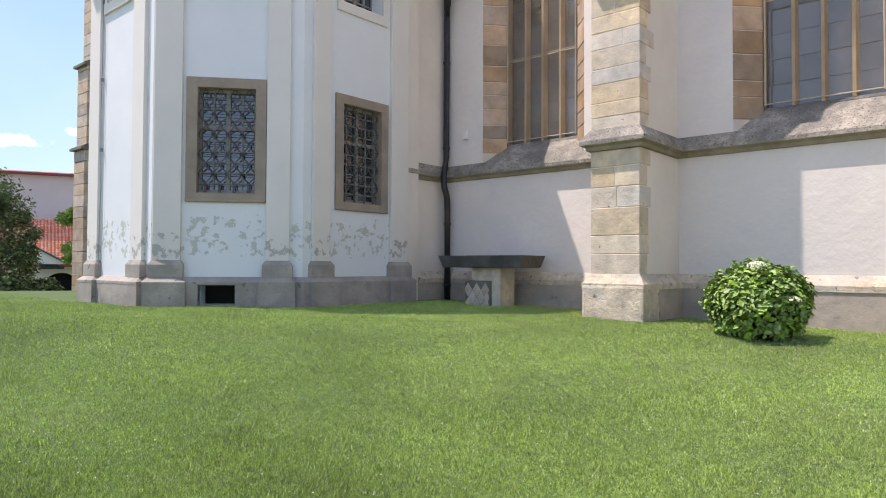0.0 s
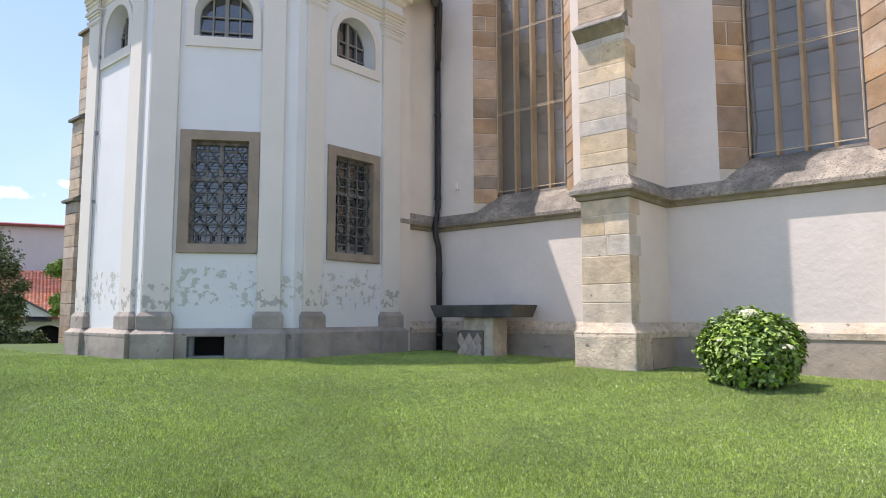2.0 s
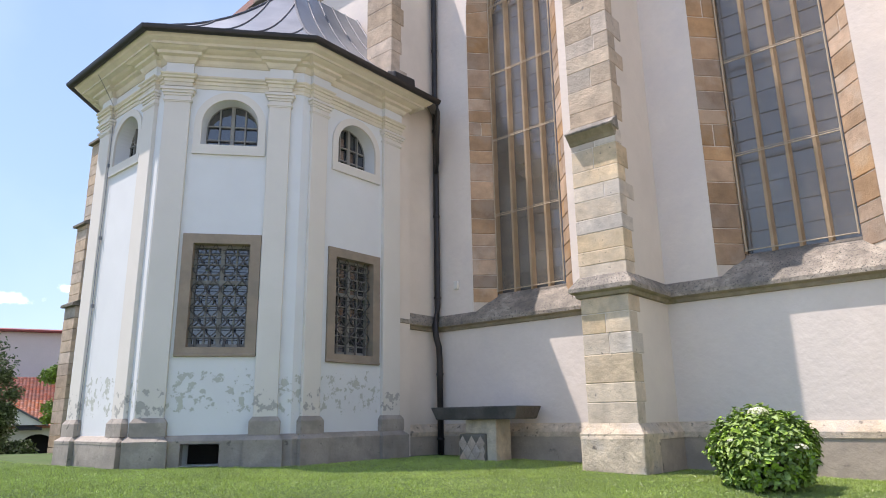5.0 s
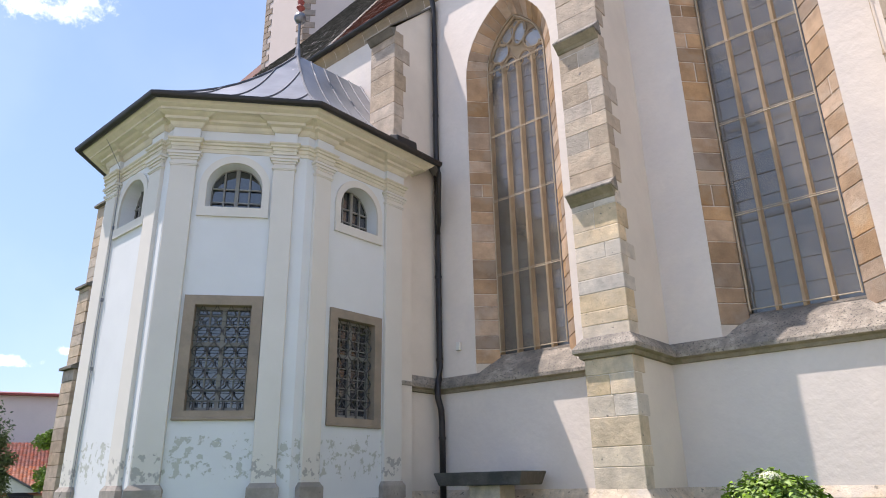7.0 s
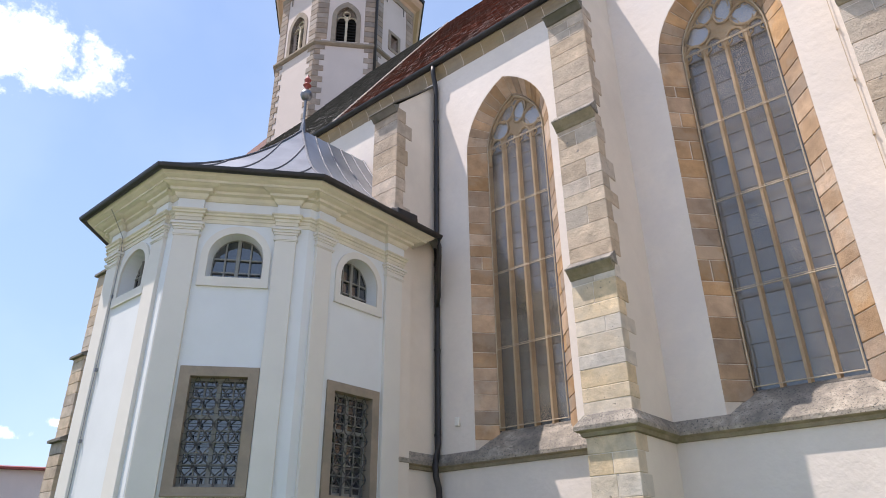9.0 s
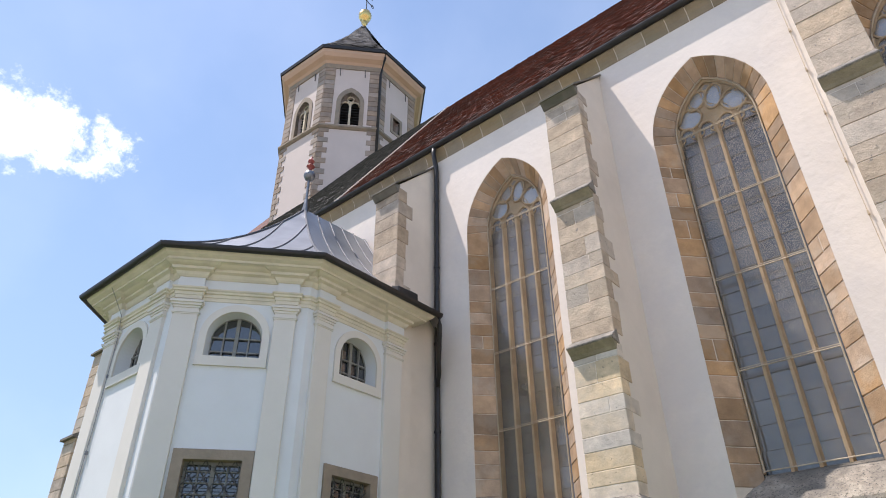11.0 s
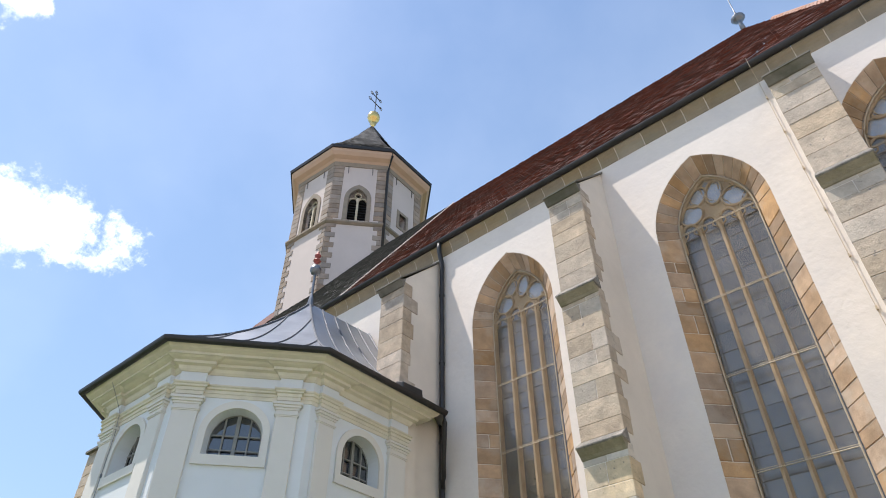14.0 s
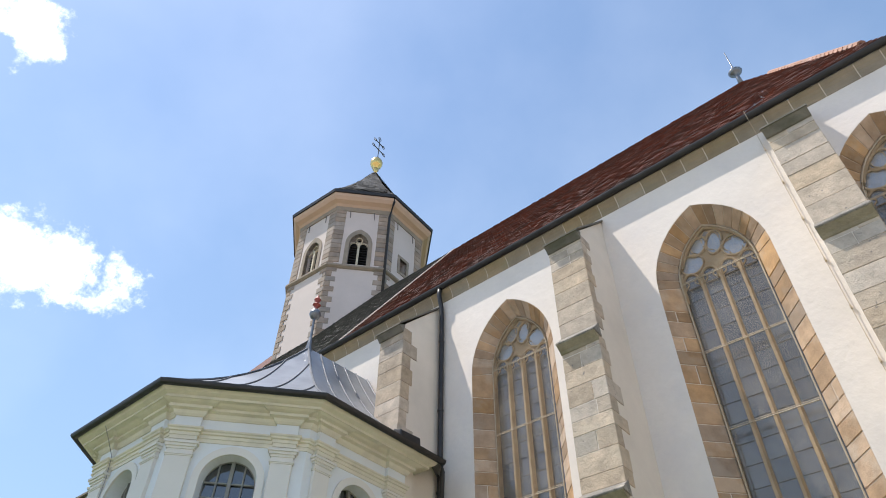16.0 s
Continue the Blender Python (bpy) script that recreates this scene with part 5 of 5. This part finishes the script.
    a = octagon(3.03, 0)[0] * 1.03
    bm = bmesh.new()
    e = octagon(3.50, 0)[0]
    tube(bm, [e + Vector((0, 0, 24.5)), e + Vector((0, 0, 24.2)), a + Vector((0, 0, 23.5)), a + Vector((0, 0, 18.5))], 0.06, 8)
    smooth(part("downpipe", bm, M_BLACK, tower, "black rainwater pipe"))


make_tower()

# far west buttress, seen past the chapel
def west_buttress():
    b = new("west_buttress")
    b.parent = church
    b["label"] = "stepped ashlar buttress at the west end"
    for z0, z1, off, half in ((0.2, 5.3, 1.68, 0.42), (5.3, 8.0, 1.62, 0.40), (8.0, 11.0, 1.48, 0.34)):
        z = z0
        while z < z1 - 0.05:
            h = min(0.36, z1 - z)
            chamfer_box("ashlar_block", -22.75 - half, -22.75 + half, -off, -off + 0.6, z + 0.006, z + h - 0.006, M_GREY, b)
            z += h
        bm = bmesh.new()
        box(bm, -22.75 - half + 0.02, -22.75 + half - 0.02, -off + 0.3, 0, z0, z1)
        part("core", bm, M_GREY, b)
        bm = bmesh.new()
        hexa(bm, [(-22.75 - half - 0.06, -off - 0.12, z1 - 0.05), (-22.75 + half + 0.06, -off - 0.12, z1 - 0.05), (-22.75 + half + 0.06, -off + 0.7, z1 - 0.05), (-22.75 - half - 0.06, -off + 0.7, z1 - 0.05)],
             [(-22.75 - half - 0.06, -off - 0.12, z1 + 0.03), (-22.75 + half + 0.06, -off - 0.12, z1 + 0.03), (-22.75 + half, -off + 0.7, z1 + 0.5), (-22.75 - half, -off + 0.7, z1 + 0.5)])
        part("weathering_slab", bm, M_CAP, b)


west_buttress()

# ---- stone table ----
def stone_table():
    """A dark slab on an offcut of carved stone and a plain block."""
    at = CHURCH @ Vector((-7.05, -0.60, 0))
    z = lawn_height(at.x, at.y)
    t = thing("stone_table", "stone table with a dark slab on reused carved blocks", "stone table", CHURCH @ Matrix.Translation((-7.05, -0.60, z)) @ pose(0, 0, 0, 0, 0, 4))
    bm = bmesh.new()
    hexa(bm, [(-0.80, -0.37, 0.66), (0.78, -0.37, 0.66), (0.78, 0.36, 0.66), (-0.80, 0.36, 0.66)],
         [(-0.88, -0.42, 0.87), (0.86, -0.42, 0.87), (0.86, 0.40, 0.87), (-0.88, 0.40, 0.87)])
    bevel_all(bm, 0.02, 2)
    part("slab", bm, M_TABLE, t, "dark weathered stone slab")
    # warm bounce off the lit buttress is put into this block's colour
    bm = bmesh.new()
    box(bm, 0.15, 0.33, -0.24, 0.24, -0.05, 0.66)
    bevel_all(bm, 0.018, 2)
    part("plain_block", bm, M_PALE, t)
    bm = bmesh.new()
    box(bm, -0.30, 0.148, -0.2, 0.2, 0.43, 0.66)
    bevel_all(bm, 0.02, 2)
    part("upper_block", bm, M_PALE, t)
    bm = bmesh.new()
    box(bm, -0.40, 0.14, -0.27, 0.24, -0.05, 0.43)
    bevel_all(bm, 0.05, 3)
    # dark body colour gives the recess shade between the raised lozenges
    carved = part("carved_block", bm, M_CAP, t, "carved capital fragment with a lozenge pattern")
    for j, row in enumerate(((-0.31, -0.13, 0.05), (-0.22, -0.04, 0.085), (-0.31, -0.13, 0.05))):
        for s in row:
            bm = bmesh.new()
            q = 0.015 + 0.13 * j
            w, h = (0.086, 0.126) if s < 0.08 else (0.05, 0.126)
            front = [bm.verts.new(p) for p in ((s, -0.28, q - h), (s + w, -0.28, q), (s, -0.28, q + h), (s - w, -0.28, q))]
            tip = bm.verts.new((s, -0.292, q))
            for k in range(4):
                bm.faces.new((front[k], front[(k + 1) % 4], tip))
            bm.faces.new(front)
            part("lozenge", bm, M_GREY, carved)


stone_table()


# ---- plants ----
def leaf_faces(verts, faces, base, along, up, length, width):
    """A pointed oval leaf, folded along its midrib and drooping at the tip."""
    side = along.cross(up).normalized()
    k = len(verts)
    fold = up * width * 0.2
    for t, w, d in ((0.0, 0.0, 0.0), (0.28, 0.46, 0.02), (0.66, 0.40, -0.06), (1.0, 0.0, -0.2), (0.66, -0.40, -0.06), (0.28, -0.46, 0.02), (0.48, 0.0, 0.0)):
        verts.append(tuple(base + along * length * t + side * width * w + up * length * d + (fold if w else up * 0)))
    faces += [(k, k + 1, k + 6), (k + 1, k + 2, k + 6), (k + 2, k + 3, k + 6), (k + 3, k + 4, k + 6), (k + 4, k + 5, k + 6), (k + 5, k, k + 6)]


def hydrangea():
    rng = random.Random(11)
    x, y = 3.64, 7.66
    z = lawn_height(x, y)
    b = thing("hydrangea_bush", "rounded green hydrangea bush with few cream flowers", "bush", Matrix.Translation((x, y, z)))
    verts, faces = [], []
    for i in range(6200):
        th, v = rng.uniform(0, 2 * math.pi), rng.uniform(-0.25, 1.0)
        lump = 1 + 0.10 * math.sin(3 * th + 1) + 0.07 * math.sin(5 * th + 4 * v)
        ring_r = math.sqrt(max(0.0, 1 - max(v, 0) ** 2)) if v > 0 else 1 - 0.9 * (-v)
        shell = rng.uniform(0.72, 1.0) * lump
        p = Vector((0.565 * ring_r * math.cos(th) * shell, 0.54 * ring_r * math.sin(th) * shell, 0.34 + 0.50 * v * shell if v > 0 else 0.34 + 1.1 * v))
        n = Vector((p.x, p.y, (p.z - 0.25) * 1.1)).normalized()
        along = (Vector((rng.uniform(-1, 1), rng.uniform(-1, 1), rng.uniform(-0.5, 0.3))) + n * 0.5)
        along = (along - n * along.dot(n) * 0.6).normalized()
        up = (n * 0.7 + Vector((rng.uniform(-0.5, 0.5), rng.uniform(-0.5, 0.5), 0.6))).normalized()
        up = (up - along * up.dot(along)).normalized()
        size = rng.uniform(0.05, 0.095)
        leaf_faces(verts, faces, p, along, up, size, size * 0.66)
    raw("foliage", verts, faces, M_LEAF, b, "broad green leaves")["kind"] = "stuff"
    for i in range(16):
        a = rng.uniform(0, 6.28)
        bm = bmesh.new()
        tube(bm, [(0.08 * math.cos(a), 0.08 * math.sin(a), -0.03), (0.25 * math.cos(a), 0.22 * math.sin(a), 0.3), (0.42 * math.cos(a), 0.38 * math.sin(a), 0.58)], [0.012, 0.009, 0.006], 5)
        part("stem", bm, M_BARK, b)
    for px, py, pz, r in ((-0.20, -0.38, 0.80, 0.085), (0.13, -0.53, 0.44, 0.06), (-0.52, -0.36, 0.52, 0.03)):
        v2, f2 = [], []
        for i in range(46):
            d = Vector((rng.gauss(0, 1), rng.gauss(0, 1), abs(rng.gauss(0, 1)))).normalized()
            c = Vector((px, py, pz)) + Vector((d.x * r * 1.25, d.y * r, d.z * r * 0.75))
            t = d.orthogonal().normalized()
            for k in range(4):
                q = Matrix.Rotation(math.pi / 2 * k + i, 3, d) @ t
                leaf_faces(v2, f2, c, q, d, r * 0.26, r * 0.22)
        raw("flower_head", v2, f2, M_PETAL, b, "cream hydrangea flower head")


hydrangea()


def leafy_tree(name, x, y, radius, low, high, count, label, leaf, trunk_r=0.12, seed=1, mat=None, group=""):
    rng = random.Random(seed)
    z = lawn_height(x, y)
    t = thing(name, label, "tree" if "tree" in name else "shrub", Matrix.Translation((x, y, z)), "", group)
    bm = bmesh.new()
    tube(bm, [(0, 0, -0.1), (0.06, 0.03, low * 0.7), (0.0, 0.05, (low + high) / 2), (0.1, 0, high * 0.85)], [trunk_r, trunk_r * 0.8, trunk_r * 0.5, trunk_r * 0.15], 8)
    part("trunk", bm, M_BARK, t)
    clumps = []
    for i in range(34):
        th, v = rng.uniform(0, 6.28), rng.uniform(0, 1)
        zz = low + (high - low) * v
        wide = radius * (0.45 + 0.55 * math.sin(math.pi * min(1, v * 0.8 + 0.18))) * rng.uniform(0.35, 1.0)
        p = Vector((wide * math.cos(th), wide * math.sin(th), zz))
        clumps.append((p, radius * rng.uniform(0.14, 0.36)))
        if i % 3 == 0:
            bm = bmesh.new()
            tube(bm, [(0, 0, max(0.2, zz * 0.7)), p * 0.5 + Vector((0, 0, zz * 0.42)), p], [trunk_r * 0.4, trunk_r * 0.2, 0.01], 5)
            part("limb", bm, M_BARK, t)
    verts, faces = [], []
    for i in range(count):
        c, r = rng.choice(clumps)
        d = Vector((rng.gauss(0, 1), rng.gauss(0, 1), rng.gauss(0, 1))).normalized() * r * rng.uniform(0.4, 1.15)
        along = Vector((rng.uniform(-1, 1), rng.uniform(-1, 1), rng.uniform(-0.8, 0.5))).normalized()
        up = along.orthogonal().normalized()
        s = leaf * rng.uniform(0.7, 1.3)
        leaf_faces(verts, faces, c + d, along, up, s, s * 0.6)
    raw("crown", verts, faces, mat or M_LEAF_DARK, t)["kind"] = "stuff"


def by_angle(az, r):
    return r * math.sin(radians(az)), r * math.cos(radians(az))


leafy_tree("evergreen_tree", *by_angle(-34.0, 24.0), 1.5, 0.15, 2.9, 12000, "dark green bushy evergreen tree at the edge of the lawn", 0.10, 0.12, 3, None, "evergreens at the lawn edge")
leafy_tree("evergreen_tree", *by_angle(-36.3, 23.0), 1.6, 0.2, 4.1, 9000, "dark green bushy evergreen tree at the edge of the lawn", 0.10, 0.12, 8, None, "evergreens at the lawn edge")
leafy_tree("young_tree", *by_angle(-28.5, 29.0), 0.85, 1.35, 3.6, 11000, "young tree with bright green leaves beside the chapel", 0.13, 0.07, 5, M_LEAF)
for i, (az, r) in enumerate(((-33.6, 22.0), (-32.6, 23.5), (-31.6, 25.0), (-30.8, 26.0))):
    leafy_tree("low_shrub", *by_angle(az, r), 0.5, 0.05, 0.55, 500, "low green shrub along the lawn's edge", 0.14, 0.02, 20 + i, M_LEAF_DARK, "shrubs along the lawn")


# ---- house beyond the lawn ----
def house():
    m = Matrix.Translation((*by_angle(-31.0, 40.0), -0.6)) @ pose(0, 0, 0, 0, 0, 31.0)
    h = thing("house", "low cream house with orange tiled roof and arched doorway", "house", m)
    f = Face((9, 0), (-9, 0))
    bm = bmesh.new()
    rows = rounded(0.75, 1.15, 0.6, -0.3)
    holed(bm, f, 0, 18, -0.6, 2.2, [(8.2, rows)])
    holed(bm, f, 0, 18, -0.6, 2.2, [(8.2, rows)], -0.4)
    ring(bm, f, outline(8.2, rows), 0, outline(8.2, rows), -0.4)
    quad(bm, (-9, 0, -0.6), (-9, 4, -0.6), (-9, 4, 2.2), (-9, 0, 2.2))
    part("wall", bm, material("white_house_render", (0.74, 0.68, 0.60), 0.9, vary=0.05, scale=0.6, fine=12, bump=0.05), h, "cream rendered wall")
    # black box whose colour stands for shade inside the doorway
    bm = bmesh.new()
    box(bm, -9, 9, 0.8, 4, -0.6, 2.1)
    part("dark_interior", bm, M_DARK, h)
    bm = bmesh.new()
    box(bm, -0.22, 0.0, -0.2, 0.05, -0.6, 1.1)
    box(bm, -0.28, 0.06, -0.26, 0.1, 1.1, 1.25)
    part("door_column", bm, M_FRAME, h, "brown stone doorway column")
    verts, faces = [], []
    rows_n, length = 28, 5.2
    slope = Vector((0, 0.866, 0.5))
    up = Vector((0, -0.5, 0.866))
    for r in range(rows_n):
        for i in range(106):
            base = Vector((-9 + 0.17 * i, -0.5, 2.15)) + slope * (r * length / rows_n)
            k = len(verts)
            mid = base + Vector((0.085, 0, 0)) + up * 0.045
            far = slope * (length / rows_n * 1.05)
            for p in (base, mid, base + Vector((0.163, 0, 0))):
                verts.append(tuple(p + up * 0.03))
            for p in (base, mid, base + Vector((0.163, 0, 0))):
                verts.append(tuple(p + far))
            faces += [(k, k + 1, k + 4, k + 3), (k + 1, k + 2, k + 5, k + 4), (k, k + 1, k + 2)]
    half = len(faces) // 2
    raw("roof_tiles", verts, faces[:half], M_TILE_NEW, h, "orange clay tiles")["kind"] = "stuff"
    raw("old_roof_tiles", verts, faces[half:], M_TILE_OLD, h, "darker red clay tiles")["kind"] = "stuff"
    bm = bmesh.new()
    hexa(bm, [(-2.3, -0.62, 2.2), (1.0, -0.62, 2.2), (1.0, 0.3, 2.2), (-2.3, 0.3, 2.2)], [(-0.66, -0.62, 3.15), (-0.64, -0.62, 3.15), (-0.64, 0.3, 3.15), (-0.66, 0.3, 3.15)])
    part("gable", bm, M_PLASTIC, h, "white rendered gable over the doorway")
    for end in (-2.45, 1.15):
        bm = bmesh.new()
        hexa(bm, [(-0.65, -0.75, 3.16), (end, -0.75, 2.13), (end, 0.8, 2.13), (-0.65, 0.8, 3.16)], [(-0.65, -0.75, 3.26), (end, -0.75, 2.23), (end, 0.8, 2.23), (-0.65, 0.8, 3.26)])
        part("gable_roof", bm, M_SEAM, h, "dark gable roof edge")
    bm = bmesh.new()
    hexa(bm, [(-9, -0.5, 2.05), (9, -0.5, 2.05), (9, 4.0, 4.65), (-9, 4.0, 4.65)], [(-9, -0.5, 2.15), (9, -0.5, 2.15), (9, 4.0, 4.75), (-9, 4.0, 4.75)])
    part("roof_deck", bm, M_TILE_NEW, h)
    bm = bmesh.new()
    hexa(bm, [(-0.2, -0.9, 1.95), (0.9, -0.9, 1.95), (0.9, 0.2, 2.2), (-0.2, 0.2, 2.7)], [(-0.2, -0.9, 2.0), (0.9, -0.9, 2.0), (0.9, 0.2, 2.27), (-0.2, 0.2, 2.77)])
    part("canopy", bm, M_BLACK, h, "grey metal canopy over the doorway")
    m2 = Matrix.Translation((*by_angle(-31.0, 47.0), -0.6)) @ pose(0, 0, 0, 0, 0, 24.0)
    p = thing("pink_house", "taller pink rendered house with a dark red roof edge", "house", m2)
    bm = bmesh.new()
    box(bm, -14, 12, 0, 8, -1, 7.6)
    part("wall", bm, M_PINK, p, "plain pink render")
    bm = bmesh.new()
    hexa(bm, [(-14.3, -0.35, 7.6), (12.3, -0.35, 7.6), (12.3, 8, 7.6), (-14.3, 8, 7.6)], [(-14.3, -0.35, 7.72), (12.3, -0.35, 7.72), (12.3, 4, 8.3), (-14.3, 4, 8.3)])
    part("roof", bm, M_RED, p)
    bm = bmesh.new()
    box(bm, -14, 12, -0.08, 0.05, 4.6, 4.95)
    part("ledge", bm, M_ZINC, p)


house()


# ---- grass ----
def grass():
    rng = np.random.default_rng(5)
    count, far = 2000000, 130000
    d = np.concatenate([3.0 + 9.7 * rng.random(count) ** 1.5, rng.uniform(12.0, 25.0, far)])
    az = np.radians(np.concatenate([rng.uniform(-42, 42, count), rng.uniform(-42, -27, far)]))
    x, y = d * np.sin(az), d * np.cos(az)
    u, v = x * ALONG.x + y * ALONG.y, x * INTO.x + y * INTO.y
    off = 10 - v
    clear = (off > 0.12) & ~((u > -4.82) & (u < -3.8) & (off < 1.52)) & ~((u < -8.4) & (off < 3.5)) & ~((u < -9.6) & (off < 5.4) & (off < 3.5 + (-8.55 - u) * 1.17 + 0.15)) & ~((u < -10.1) & (off < 5.55))
    x, y = x[clear], y[clear]
    clump = np.sin(x * 2.1 + np.sin(y * 1.7)) * np.cos(y * 2.6 + x) * 0.25 + 0.85
    z = np.array([lawn_height(a, b) for a, b in zip(x.tolist(), y.tolist())])
    n = len(x)
    tuft = rng.random((512, 512))
    cell = tuft[(x / 0.04).astype(int) % 512, (y / 0.06).astype(int) % 512]
    h = rng.uniform(0.010, 0.026, n) * (0.6 + 0.9 * cell ** 2) * clump * (1 + 0.5 * (rng.random(n) > 0.97))
    w = rng.uniform(0.0008, 0.0017, n) * (1 + np.hypot(x, y) * 0.07)
    turn, lean = rng.uniform(0, 6.283, n), rng.uniform(0.1, 0.9, n)
    dirx, diry = np.cos(turn), np.sin(turn)
    bend = rng.uniform(0, 6.283, n)
    p = np.empty((n, 3, 3), np.float32)
    p[:, 0] = np.stack([x - dirx * w, y - diry * w, z], 1)
    p[:, 1] = np.stack([x + dirx * w, y + diry * w, z], 1)
    p[:, 2] = np.stack([x + np.cos(bend) * h * lean, y + np.sin(bend) * h * lean, z + h], 1)
    me = bpy.data.meshes.new("grass")
    me.vertices.add(n * 3)
    me.vertices.foreach_set("co", p.ravel())
    me.loops.add(n * 3)
    me.loops.foreach_set("vertex_index", np.arange(n * 3, dtype=np.int32))
    me.polygons.add(n)
    me.polygons.foreach_set("loop_start", np.arange(0, n * 3, 3, dtype=np.int32))
    me.update(calc_edges=True)
    me.materials.append(M_GRASS)
    tagged(new("grass", me), "short mown green grass", "grass", kind="stuff")


grass()


def clover():
    """Small white clover heads scattered in the lawn."""
    rng = random.Random(9)
    verts, faces = [], []
    spots = [(rng.uniform(3.2, 7.5), rng.uniform(-36, 38)) for _ in range(38)]
    for i in range(300):
        if i % 3:
            d, az = rng.choice(spots)
            d, az = d + rng.gauss(0, 0.12), radians(az + rng.gauss(0, 1.4))
        else:
            d, az = rng.uniform(3.2, 8.0), radians(rng.uniform(-36, 38))
        x, y = d * math.sin(az), d * math.cos(az)
        if x * INTO.x + y * INTO.y > 8.0:
            continue
        c = Vector((x, y, lawn_height(x, y) + 0.035))
        r = rng.uniform(0.003, 0.0065)
        k = len(verts)
        verts += [tuple(c + Vector(v) * r) for v in ((1, 0, 0), (0, 1, 0), (-1, 0, 0), (0, -1, 0), (0, 0, 1.1), (0, 0, -1))]
        faces += [(k, k + 1, k + 4), (k + 1, k + 2, k + 4), (k + 2, k + 3, k + 4), (k + 3, k, k + 4), (k + 1, k, k + 5), (k + 2, k + 1, k + 5), (k + 3, k + 2, k + 5), (k, k + 3, k + 5)]
    ob = raw("clover_flowers", verts, faces, M_PETAL, None)
    tagged(ob, "tiny white clover heads in the lawn", "flowers", kind="stuff")


clover()
